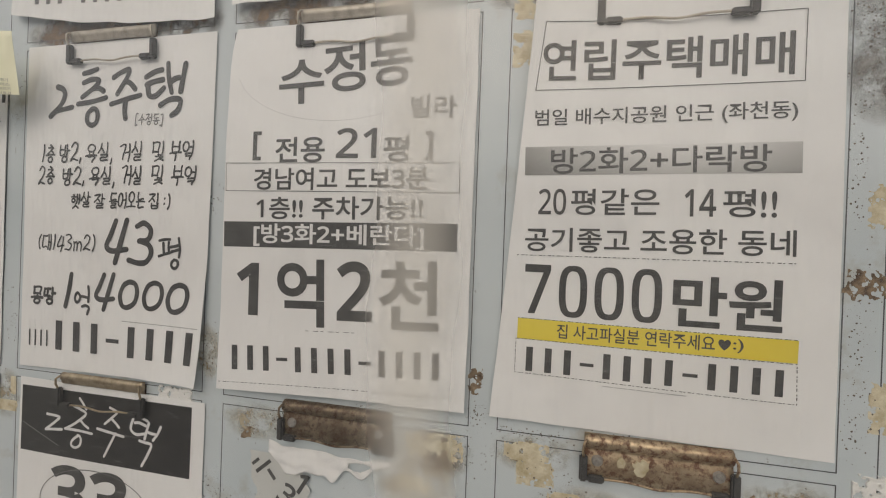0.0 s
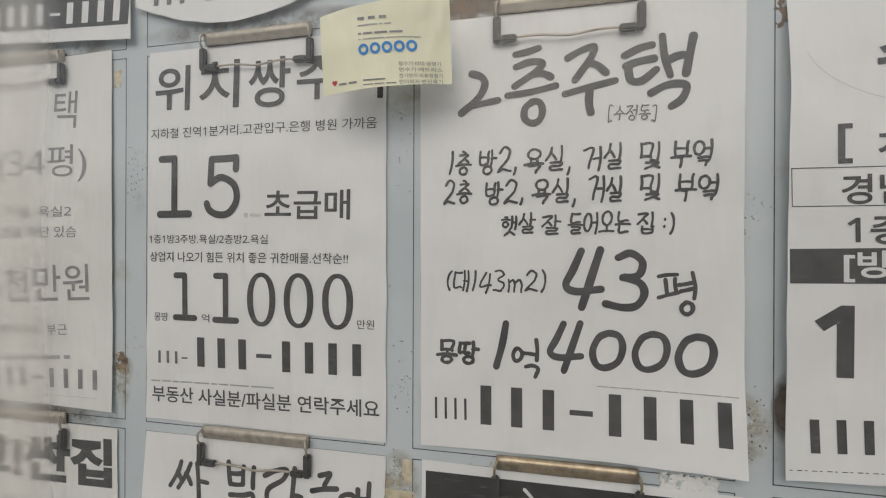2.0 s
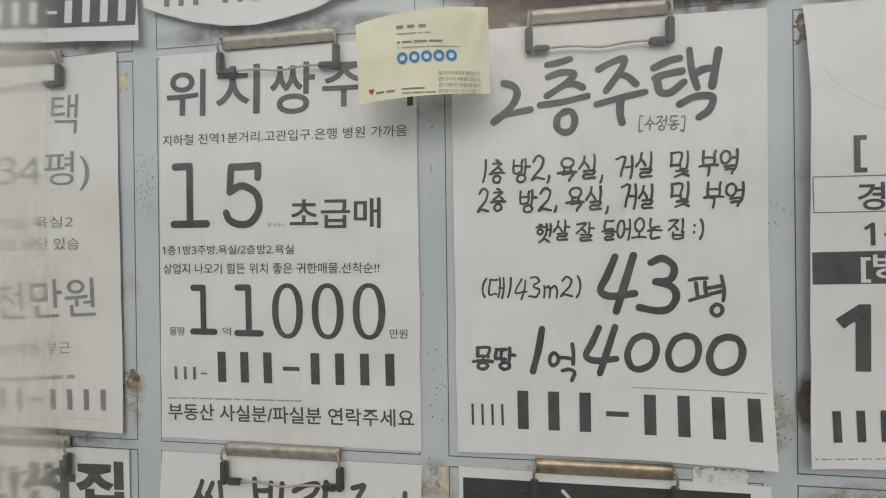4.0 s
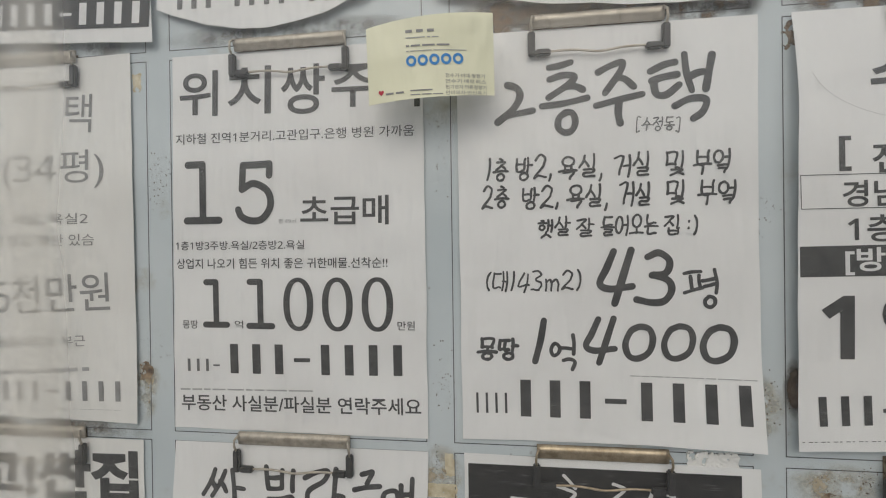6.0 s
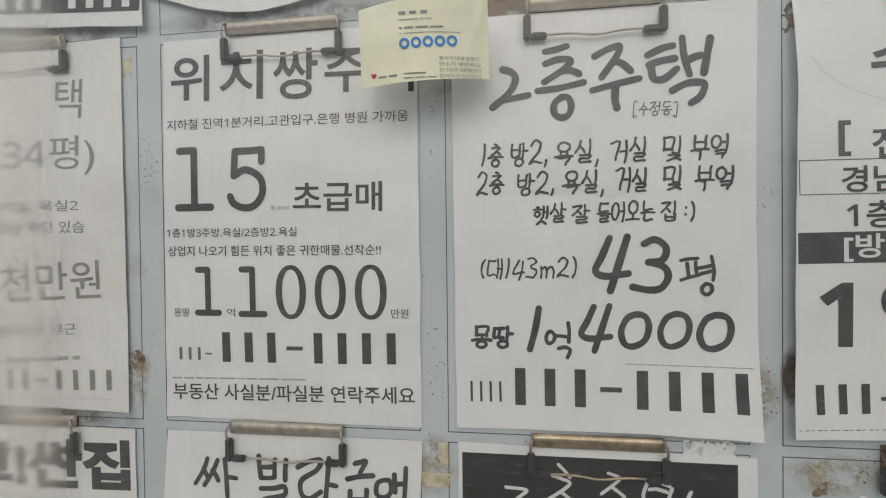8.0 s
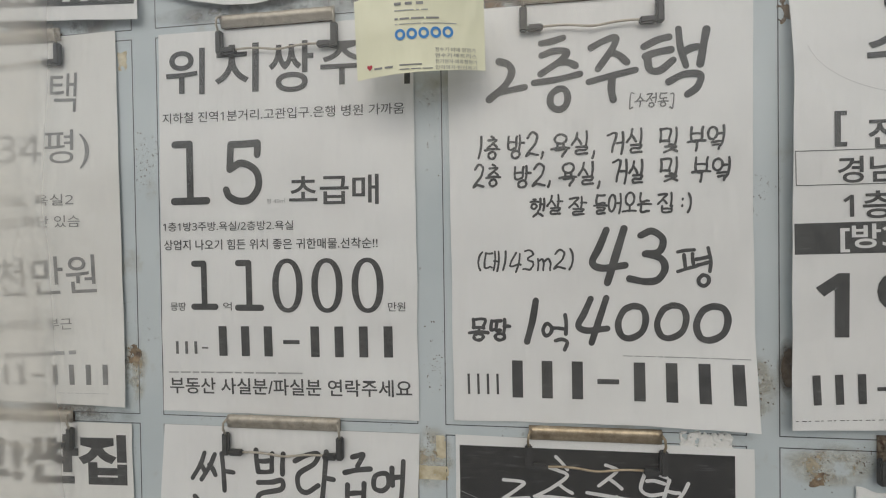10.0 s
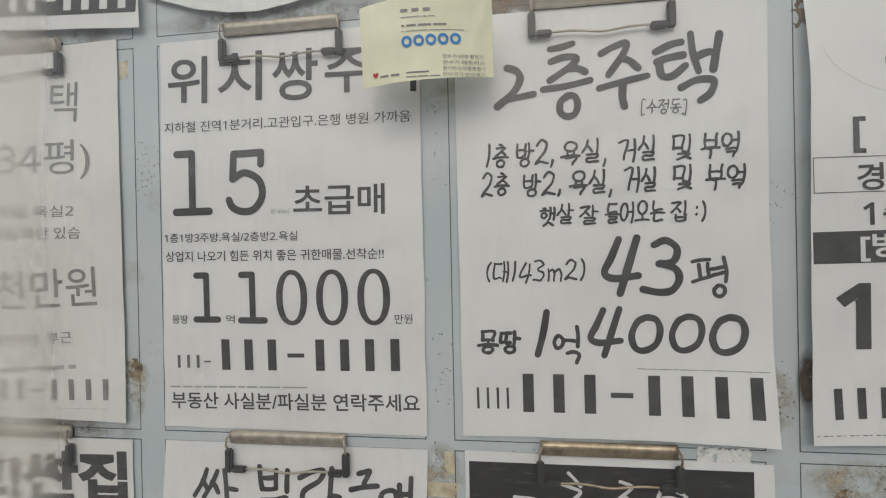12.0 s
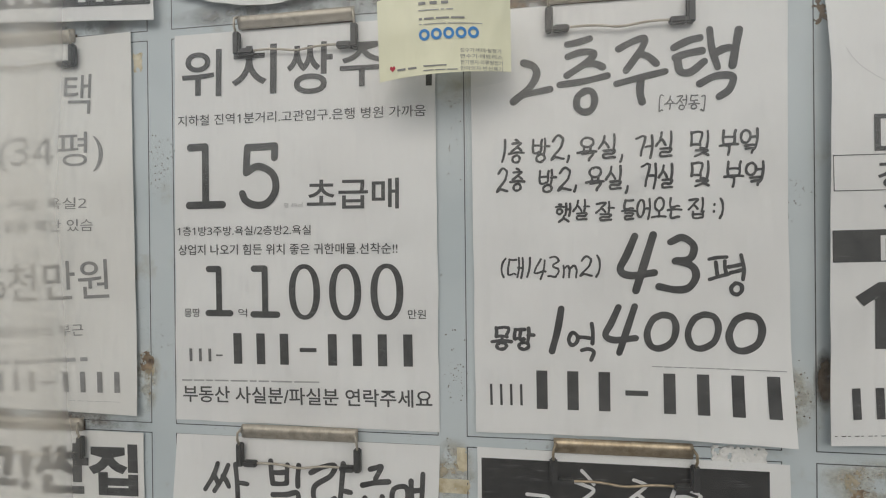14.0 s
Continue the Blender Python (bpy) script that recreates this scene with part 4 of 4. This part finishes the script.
def terrace_house_notice():
    drape = hang(1.5, 3.0, 4.0, -1.0, 0.6, 0.9, 0.3)
    sheet = Sheet((-39.5, -119.0), (173.0, -124.0), (-16.0, 176.0), (170.0, 176.0), lambda s, r: drape(s, r) + 14.0 * max(0.0, r) ** 3 * max(0.0, 1 - s) ** 4)
    n = notice(sheet, PAPER, "white notice with a boxed title and a yellow printed band", seed=4)
    outline(n, (-15.4, 110.5), (148.6, 111), (149, 156.5), (-9.6, 156.5), 0.5, 0)
    print_line(n, "연립주택매매", -11, 116.5, 153.5, 27.5, -0.4, 0.016)
    print_line(n, "범일 배수지공원 인근 (좌천동)", -14.8, 84.6, 160, 13.0, 0.6, 0.010)
    strip = band(n, -20.6, 52.4, 169.3, 19.6, 0.5, GREY_BAND, "grey_band")
    print_line(n, "방2화2+다락방", -3.2, 53.2, 135, 17.6, 0.6, 0.014, under=strip)
    for text, u, w in (("20", -10.5, 18.6), ("평같은", 11.3, 56.0), ("14", 82.4, 18.6), ("평", 105.0, 18.6), ("!!", 126.6, 9.0)):
        print_line(n, text, u, 25.2 + u * 0.004, w, 17.8 if text != "!!" else 16.6, 0.7, 0.018 if text == "14" else 0.010)
    print_line(n, "공기좋고 조용한 동네", -18.8, -0.6, 166, 16.6, 0.8, 0.012)
    rule(n, (-24.2, -3.6), (149.2, -2.7), 0.5, 3.0)
    print_line(n, "7", -18.2, -44.0, 17.6, 34.4, -0.3, 0.02)
    for u in (5.4, 28.8, 52.4):
        ring_zero(n, u, -45.2, 18.6, 35.6, 4.5, 3.8, 2.9)
    print_line(n, "만원", 77.3, -45.8, 64.0, 33.0, -0.3, 0.022)
    strip = band(n, -22.1, -62.2, 172.8, 14.4, -0.8, YELLOW, "yellow_band")
    rule(n, (-22, -47.9), (150.8, -50.3), 0.5, 2.6)
    print_line(n, "집 사고파실분 연락주세요", 5, -60.2, 98.5, 10.0, -0.3, 0.008, under=strip)
    print_line(n, "♥", 105.4, -59.6, 7.2, 7.0, -0.3, 0.0, under=strip)
    print_line(n, ":)", 114.0, -60.6, 6.0, 9.0, -0.3, 0.008, under=strip)
    number_bars(n, "ooo-oooo-oooo", -19.6, -84.6, 167, 17.0, -0.6, None, 0.36)
    outline(n, (-23.2, -86.3), (151.4, -90.6), (150.6, -64.8), (-23, -62), 0.5, 2.6)
    word_bars(n, [5, 6, 3, 8, 4, 9], 36, -90.4, 52, 0.5, -1.2, PALE)
    return n


def detached_house_notice():
    sheet = Sheet((-961.0, -120.0), (-753.0, -123.6), (-958.0, 176.0), (-757.0, 180.0), hang(1.8, 4.5, 3.0, 3.0, 0.6, 0.3, 0.0))
    n = notice(sheet, AGED, "slightly yellowed A4 house-sale notice behind the smeared cover", seed=5)
    print_line(n, "주", -912, 115, 36, 28, -1, 0.0, MID_GREY)
    print_line(n, "택", -816, 117, 24, 32, -2, 0.0, MID_GREY)
    print_line(n, "114㎡", -922, 72.6, 38, 10, -0.5, 0, MID_GREY)
    print_line(n, "(34평)", -873, 69.8, 92.5, 32, 0.2, 0.0, MID_GREY)
    print_line(n, "※ 방3, 거실, 욕실2", -908, 40, 113, 9.7, 0, 0, MID_GREY)
    print_line(n, "※ 마당 있슴 화단 있슴", -907.6, 22.2, 118, 9.7, 0.2, 0, MID_GREY)
    print_line(n, "1억6천만원", -934, -37.2, 158, 31.5, 2.2, 0.004, MID_GREY)
    print_line(n, "초량6동사무소 부근", -899, -64.7, 100, 9.6, 2.2, 0, MID_GREY)
    word_bars(n, [1, 4, 4, 4, 1], -904, -87.2, 108, 3.2, 3.2, PALE)
    number_bars(n, "ooo-oooo-oooo", -960, -109.0, 197, 16.6, 0.9, MID_GREY, 0.3)
    rule(n, (-850, -114), (-766, -113.4), 0.4, 4.0, PALE)
    return n


def cheap_house_notice():
    sheet = Sheet((-958.0, -436.0), (-748.0, -436.0), (-956.0, -138.0), (-750.0, -138.0), hang(1.5, 2.0, 0, 0, 0.5, 1.1))
    n = notice(sheet, AGED, "white house-sale notice with heavy black headline", seed=6)
    print_line(n, "보고!싼집", -958, -192.5, 203.5, 41, 1.2, 0.04)
    print_line(n, "주택.시세이하!!", -896, -228, 143, 20, 2.2, 0.03)
    hand_line(n, "( 급 매 )", -848, -248, 64, 11, 2, 1.0, FADED, seed=20)
    print_line(n, "4", -912, -285, 26, 42, 0, 0.03)
    print_line(n, "주방, 욕실", -835, -272, 54, 9, 2, 0.006, FADED)
    return n


def cheap_villa_notice():
    sheet = Sheet((-744.0, -437.0), (-524.0, -437.0), (-721.0, -137.0), (-513.0, -137.0), hang(1.5, 2.0, 0, 0, 0.6, 2.0))
    n = notice(sheet, PAPER, "white notice with a brush-lettered villa headline, edges curling", seed=7, edge=1.0)
    for k, (key, u0, v0, u1, v1) in enumerate((("cheap", -697, -201, -662, -158.5), ("vil", -645, -196.5, -620, -154.5), ("la", -611, -201, -580, -153.5), ("fast", -571, -194.5, -551, -154.5), ("sale", -549.5, -204, -525, -158))):
        brush(n, key, u0, v0, u1, v1, 3.8, 21 + k)
    hand_line(n, "<영주동>", -693, -243, 71, 23, 3.5, 2.6, seed=26)
    hand_line(n, "도로접", -681, -260, 43, 18, 4, 2.6, seed=27)
    print_line(n, "(52㎡)", -655, -286, 38, 11, 4, 0.004)
    hand_line(n, "16", -617, -292, 79, 72, 3, 10.0, seed=29, slant=0.12)
    return n


def two_storey_black_notice():
    sheet = Sheet((-487.0, -436.0), (-279.0, -436.0), (-486.0, -136.5), (-280.5, -139.0), hang(1.4, 1.5, 0, 0, 0.5, 0.2))
    n = notice(sheet, PAPER, "white notice with white handwriting on a black panel", seed=8)
    strip = band(n, -483, -205, 190, 61, 0.0, PANEL, "black_panel")
    for k, (key, u0, v0, u1, v1) in enumerate((("white_two", -452, -183, -433, -167.5), ("white_floor", -429, -194.5, -398, -149.5), ("white_main", -392, -198, -363, -154), ("white_house", -356, -200.5, -323, -157.5))):
        brush(n, key, u0, v0, u1, v1, 2.5, 30 + k, "hand_lettering", WHITE_INK, 0.15, strip)
    rule(n, (-483, -178), (-436, -196), 0.35, 0, PALE)
    print_line(n, "33", -444, -262, 88, 50, 0, 0.03)
    bm = bmesh.new()
    ribbon(bm, [Vector((-394 + 62 * math.cos(radians(a)), -246 + 33 * math.sin(radians(a)))) for a in range(0, 361, 5)], 0.8, 0, random.Random(2))
    part("drawn_ring", lay(bm, root_sheet[n.name]), FADED, n)
    return n


def upper_notices():
    a = notice(Sheet((-960.0, 198.0), (-732.0, 185.0), (-962.0, 490.0), (-750.0, 482.0), hang(3, 3, 4, 1, 0.5, 0.0, 3)), PAPER,
               "white notice with a black band of numbers along its foot", seed=9)
    band(a, -955, 207, 220, 30, -2.5, PANEL, "black_band")
    number_bars(a, "ooo-oooo-oooo", -945, 210, 206, 18, -2.5, WHITE_INK, 0.42)
    b = notice(Sheet((-729.0, 211.0), (-553.0, 211.0), (-724.0, 484.0), (-514.0, 484.0), hang(3, 3, 1, 2, 0.6, 1.0, 2), 21.0), PAPER,
               "white notice with a rounded curling foot", seed=10, edge=3.0)
    number_bars(b, "ooo-oooo-oooo", -715, 210, 160, 14, -1.5, FADED, 0.36)
    c = notice(Sheet((-503.0, 204.0), (-278.0, 183.0), (-494.0, 484.0), (-282.0, 484.0), hang(3, 3, 3, 2, 0.6, 2.0, 2), 5.0), PAPER,
               "white notice whose wavy foot hangs over the clip below", seed=11, edge=2.0)
    number_bars(c, "ooo-oooo-oooo", -480, 212, 175, 14, -3, FADED, 0.36)
    d = notice(Sheet((-262.0, 192.0), (-60.0, 196.0), (-264.0, 484.0), (-56.0, 484.0), hang(3, 3, 2, 2, 0.5, 0.5, 3)), PAPER,
               "plain white foot of a notice", seed=12, edge=2.0)


urgent_house_notice()
two_storey_notice()
villa_notice()
terrace_house_notice()
detached_house_notice()
cheap_house_notice()
cheap_villa_notice()
two_storey_black_notice()
upper_notices()


# ---------------------------------------------------------------- the stuck card
def card():
    sheet = Sheet((-545.3, 115.2), (-459.7, 120.3), (-544.8, 164.4), (-460.2, 173.0),
                  lambda s, r: PANE + 26.0 - 31.0 * (s - 0.35) ** 2 - 7.0 * (1 - r), 0.0, (-440.0, 8.0, 0.986))
    n = notice(sheet, CARD, "pale yellow printed business card stuck on the acrylic cover strip", "card", 0.0, 13, "business_card", "cards")
    word_bars(n, [1, 1, 1], -518.3, 160.4, 19, 1.7, 1, MID_GREY)
    word_bars(n, [6, 1, 2], -518.3, 156.9, 22, 0.6, 1, PALE)
    word_bars(n, [1, 3, 4, 4], -518.3, 151.6, 29, 1.1, 1, MID_GREY)
    word_bars(n, [1, 8, 12], -518.3, 148.6, 40, 0.5, 1, PALE)
    bm = bmesh.new()
    for i in range(5):
        ring = [[bm.verts.new((-515.1 + i * 7.8 + r * math.cos(a * math.tau / 20), 142.6 + i * 0.35 + r * math.sin(a * math.tau / 20), 0)) for a in range(20)] for r in (3.5, 1.8)]
        for a in range(20):
            bm.faces.new((ring[0][a], ring[0][(a + 1) % 20], ring[1][(a + 1) % 20], ring[1][a]))
    part("logo_shape", lay(bm, root_sheet[n.name]), BLUE_INK, n)
    for i, text in enumerate(("정수기·비데·청정기", "연수기·매트리스", "전기렌지·의류청정기", "안마의자·반신욕기")):
        print_line(n, text, -492.5, 131.8 - 3.7 * i, 27 - (i == 0), 2.6, 1.2, 0.0, MID_GREY)
    word_bars(n, [6], -516.4, 123.4, 15, 0.8, 1, MID_GREY)
    word_bars(n, [4, 4, 4], -516.4, 120.8, 22, 0.6, 1, MID_GREY)
    bm = bmesh.new()
    pts = [(16 * math.sin(a) ** 3, 13 * math.cos(a) - 5 * math.cos(2 * a) - 2 * math.cos(3 * a) - math.cos(4 * a)) for a in [i * math.tau / 24 for i in range(24)]]
    bm.faces.new([bm.verts.new((-537.1 + x * 0.12, 123.8 + y * 0.13, 0)) for x, y in pts])
    part("heart", lay(bm, root_sheet[n.name]), RED_INK, n)
    word_bars(n, [2, 2], -533.9, 122.0, 13, 1.2, 2, MID_GREY)


card()

# ---------------------------------------------------------------- clips
USED = "dull nickel spring clip with black rubber corners, gripping a notice"
for u, v, tilt in ((-851, 181, 0), (-618.3, 180.5, 0.6), (-387.2, 181.0, 0), (-154.2, 181, 0), (72.5, 180.5, 0)):
    clip(u, v, RUST_STEEL, STEEL, 4.2, tilt, USED)
for u, v in ((-848, -131.5), (-619.4, -130.5), (-387.0, -130.8)):
    clip(u, v, RUST_STEEL, BRONZE if u > -400 else STEEL, 4.2, 0, USED if u < -400 else "tarnished bronze spring clip gripping a notice with a black panel")
clip(-159.0, -130.5, RUST_STEEL, RUST_STEEL, 4.4, 0, "empty dark rusty spring clip with two screws", True)
bronzed = clip(71.5, -127.5, BRASS_RUST, BRASS_RUST, 4.4, 0, "empty bronzed rusty spring clip with two screws", True)
for k, (u, v, w, h) in enumerate(((47, -143.5, 5.5, 7.0), (57, -146.5, 10, 10.5))):
    bm = bmesh.new()
    rim = [(u + w * (0.5 + 0.5 * math.cos(a) * (1 + 0.6 * noise.noise(Vector((math.cos(a) * 2, math.sin(a) * 2, k))))), v + h * (0.5 + 0.5 * math.sin(a) * (1 + 0.8 * noise.noise(Vector((math.cos(a) * 2, math.sin(a) * 2, k + 5)))))) for a in [i * math.tau / 18 for i in range(18)]]
    top, low = [bm.verts.new(at(x, y, 5.7)) for x, y in rim], [bm.verts.new(at(x, y, 4.2)) for x, y in rim]
    bm.faces.new(top)
    for i in range(18):
        bm.faces.new((top[i], low[i], low[(i + 1) % 18], top[(i + 1) % 18]))
    part("label_scrap", bm, TAPE, bronzed, "scrap of a white label")


# ---------------------------------------------------------------- residue and stains on the board
def residue(u0, v0, u1, v1, mat, seed, label, name="tape_residue", category="residue", cut=-0.12, thick=0.35, step=0.7):
    """A torn scrap left on the board, with a ragged outline, holes and lifted crumbs."""
    bm, grid = bmesh.new(), {}
    nx, ny = max(3, int((u1 - u0) / step)), max(3, int((v1 - v0) / step))

    def corner(i, j):
        if (i, j) not in grid:
            x, y = u0 + (u1 - u0) * i / nx, v0 + (v1 - v0) * j / ny
            x += noise.noise(Vector((i * 0.9, j * 0.9, seed))) * step * 0.7
            y += noise.noise(Vector((i * 0.9, j * 0.9, seed + 9))) * step * 0.7
            lift = thick * (0.7 + 0.9 * abs(noise.noise(Vector((x * 0.25, y * 0.25, seed + 3)))))
            grid[i, j] = bm.verts.new(at(x, y, lift))
        return grid[i, j]

    for i in range(nx):
        for j in range(ny):
            s, r = (i + 0.5) / nx * 2 - 1, (j + 0.5) / ny * 2 - 1
            body = 1 - (abs(s) ** 3 + abs(r) ** 3) * 0.75
            x, y = u0 + (u1 - u0) * (i + 0.5) / nx, v0 + (v1 - v0) * (j + 0.5) / ny
            rag = noise.fractal(Vector((x * 0.2, y * 0.2, seed)), 0.7, 2.0, 5)
            if body * 0.55 + rag * 0.75 + cut > 0.2:
                bm.faces.new((corner(i, j), corner(i + 1, j), corner(i + 1, j + 1), corner(i, j + 1)))
    if not bm.faces:
        bm.free()
        return None
    for _ in range(3):
        bmesh.ops.smooth_vert(bm, verts=[v for v in bm.verts if v.is_boundary], factor=0.5, use_axis_x=True, use_axis_z=True)
    skirt = bmesh.ops.extrude_edge_only(bm, edges=[e for e in bm.edges if e.is_boundary])["geom"]
    for v in skirt:
        if isinstance(v, bmesh.types.BMVert):
            v.co.y = FACE * MM
    return tagged(part(name, bm, mat), label, category, "scraps stuck to the board")


def stain(u0, v0, u1, v1, mat, layer=0):
    bm = bmesh.new()
    slab(bm, u0, v0, u1, v1, -0.03, 0.05 + 0.02 * layer)
    part("stain", bm, mat, board)


def specks(u0, v0, u1, v1, count, seed, mat=None, size=0.6, label="cluster of black mould specks on the board"):
    """Flat crumbs of mould scattered thickest about the middle."""
    rng, bm = random.Random(seed), bmesh.new()
    for _ in range(count):
        x = (u0 + u1) / 2 + rng.gauss(0, 0.27) * (u1 - u0)
        y = (v0 + v1) / 2 + rng.gauss(0, 0.27) * (v1 - v0)
        r = size * rng.uniform(0.2, 1.0) ** 2 + 0.12
        n = rng.randint(5, 8)
        top = [bm.verts.new(at(x + r * rng.uniform(0.6, 1.2) * math.cos(k * math.tau / n), y + r * rng.uniform(0.6, 1.2) * math.sin(k * math.tau / n), 0.18)) for k in range(n)]
        bm.faces.new(top)
    tagged(part("mould_specks", bm, mat or MOULD), label, "mould", kind="stuff")


GLUE = "yellowed torn tape residue stuck on the board"
SCRAP = "brown rusty scrap of old paper stuck on the board"
for k, (u0, v0, u1, v1, mat, label) in enumerate((
        (-33, 164, -15, 181, TAPE, GLUE), (-33, 130, -12, 157, TAPE, GLUE), (-57, -107, -45, -86, RUST_SPOT, SCRAP),
        (-29, -150, 3, -136, TAPE, GLUE), (-20, -167, 7, -148, TAPE, GLUE), (2, -186, 30, -168, TAPE, GLUE), (122, -158, 132, -150, RUST_SPOT, SCRAP),
        (-757, 148, -748, 164, TAPE, GLUE), (-754, -92, -741, -73, RUST_SPOT, SCRAP), (-265, 148, -251, 172, RUST_SPOT, SCRAP), (173, -24, 205, -4, RUST_SPOT, SCRAP),
        (185, 20, 215, 48, TAPE, GLUE), (189, -104, 215, -72, TAPE, GLUE), (-246, -164, -234, -153, RUST_SPOT, SCRAP), (-88, -166, -66, -150, RUST_SPOT, SCRAP), (-102, -158, -58, -138, TAPE, GLUE), (-108, -184, -82, -172, TAPE, GLUE))):
    residue(u0, v0, u1, v1, mat, 10 + k * 7, label, cut=0.14 if mat is TAPE else -0.12, thick=0.2 if mat is TAPE else 0.35)
residue(-501, -156, -493, -138, TAPE, 80, GLUE, cut=0.3, thick=0.12)
residue(-522, -172, -491, -161, TAPE, 87, GLUE, cut=0.35, thick=0.12)
residue(-329, -142, -291, -128, AGED, 200, "torn whitish shred of paper above the black panel", "paper_shred", "paper shred", 0.0, 1.4)
residue(182, -152, 232, -128, AGED, 230, "crumpled stained scrap of paper", "paper_shred", "paper shred", 0.05, 1.6)

# Mottled grey and brown strips across the gap above each top-row clip.
for k, box4 in enumerate(((-965, 172, -745, 202), (-735, 176, -505, 200), (-495, 172, -270, 202), (-270, 172, -45, 204), (-45, 172, 185, 204))):
    stain(*box4, SHADE_GRIME if k == 1 else GRIME, k % 2)
stain(-960, -146, -740, -118, GRIME)
for u0, u1 in ((-496, -400), (-420, -330), (-350, -272), (-268, -160), (-60, 40), (70, 180)):
    stain(u0, 166, u1, 206, BROWN, 2)
stain(168, 96, 194, 176, SHADE_GRIME, 3)
stain(-104, -172, -50, -134, BROWN, 3)
stain(-300, -122, -262, -70, OCHRE, 1)
stain(-265, -165, -200, -132, OCHRE)
stain(-112, -178, -52, -132, OCHRE, 1)
stain(-130, -200, -60, -160, OCHRE, 2)
stain(-40, -160, 20, -128, OCHRE)
stain(-10, -200, 70, -160, OCHRE, 1)
stain(-762, -125, -735, -62, OCHRE)
stain(-266, -105, -250, -60, GRIME)
stain(165, 80, 215, 175, GRIME)
stain(-522, -182, -485, -130, OCHRE)
stain(120, -175, 180, -135, OCHRE)
for k, (u0, v0, u1, v1, n) in enumerate(((174, 85, 190, 142, 90), (176, -90, 192, 14, 90), (-252, -168, -228, -146, 40), (-218, -150, -205, -135, 50), (-36, -134, 20, -126, 60),
                                         (-507, -110, -494, -60, 50), (-509, -150, -503, -132, 30), (-742, 60, -728, 100, 40), (-56, -130, -40, -110, 50),
                                         (-160, -131, -100, -124, 60), (-75, -165, -50, -140, 50), (130, -170, 175, -145, 20), (-505, 60, -494, 110, 25), (20, -128, 110, -122, 60))):
    specks(u0, v0, u1, v1, n, 40 + k)
for k, (u0, v0, u1, v1, n) in enumerate(((174, 120, 196, 176, 130), (174, 30, 186, 90, 60), (175, -130, 196, -70, 70), (-285, -112, -266, -78, 60), (-20, -176, 40, -150, 50), (150, -166, 172, -150, 14))):
    specks(u0, v0, u1, v1, n, 140 + k, None, 0.7)


def torn_notice():
    """What is left of a notice: a crumpled strip under its clip and a flap with part of a number."""
    root = new("torn_notice")
    root.location = at(-170, -170)
    bpy.context.view_layer.update()
    tagged(root, "torn crumpled white remains of a paper notice under an empty clip", "torn paper", "paper notices on the board")
    bm, nx, ny, grid = bmesh.new(), 60, 16, []
    for j in range(ny + 1):
        row = []
        for i in range(nx + 1):
            s, r = i / nx, j / ny
            top = -163 - 3 * s + 3.5 * noise.noise(Vector((s * 9, 1.5, 0)))
            low = top - (20 * math.exp(-((s - 0.3) / 0.28) ** 2) + 18 * math.exp(-((s - 0.56) / 0.05) ** 2) + 9 * math.exp(-((s - 0.8) / 0.12) ** 2) + 4) * (0.8 + 0.5 * noise.noise(Vector((s * 6, 7.7, 0))))
            u, v = -218 + 106 * s, top + (low - top) * r
            crush = noise.fractal(Vector((u * 0.06, v * 0.10, 3)), 1.0, 2.0, 2)
            row.append(bm.verts.new(at(u, v, 2.0 + 2.0 * crush + 3.0 * r * math.exp(-((s - 0.35) / 0.3) ** 2))))
        grid.append(row)
    for a, b in zip(grid, grid[1:]):
        for i in range(nx):
            if ((i / nx - 0.74) / 0.09) ** 2 + ((a[i].co.z - EYE + 0.1715) / 0.0032) ** 2 < 1:
                continue
            bm.faces.new((b[i], b[i + 1], a[i + 1], a[i]))
    thicken(part("crumpled_strip", bm, PAPER, root), 0.3)
    flap = Sheet((-222, -262), (-170, -240), (-236, -172), (-190, -172), lambda s, r: 1.0 + 1.0 * r * s)
    part("flap", flap.mesh(20, 24, 5.0, 77), SOAKED, root)
    root_sheet[root.name] = flap
    print_line(root, "3", -211, -208, 13, 19, -32, 0.02)
    print_line(root, "1", -196, -197, 8, 18, -32, 0.02)
    bm = bmesh.new()
    rect(bm, -228, -190, 17, 3.0, 40)
    rect(bm, -219, -186, 10, 3.0, -50, 0.02)
    rect(bm, -232, -184, 8, 2.6, 40, 0.02)
    part("letter_scrap", lay(bm, flap), INK, root)


torn_notice()
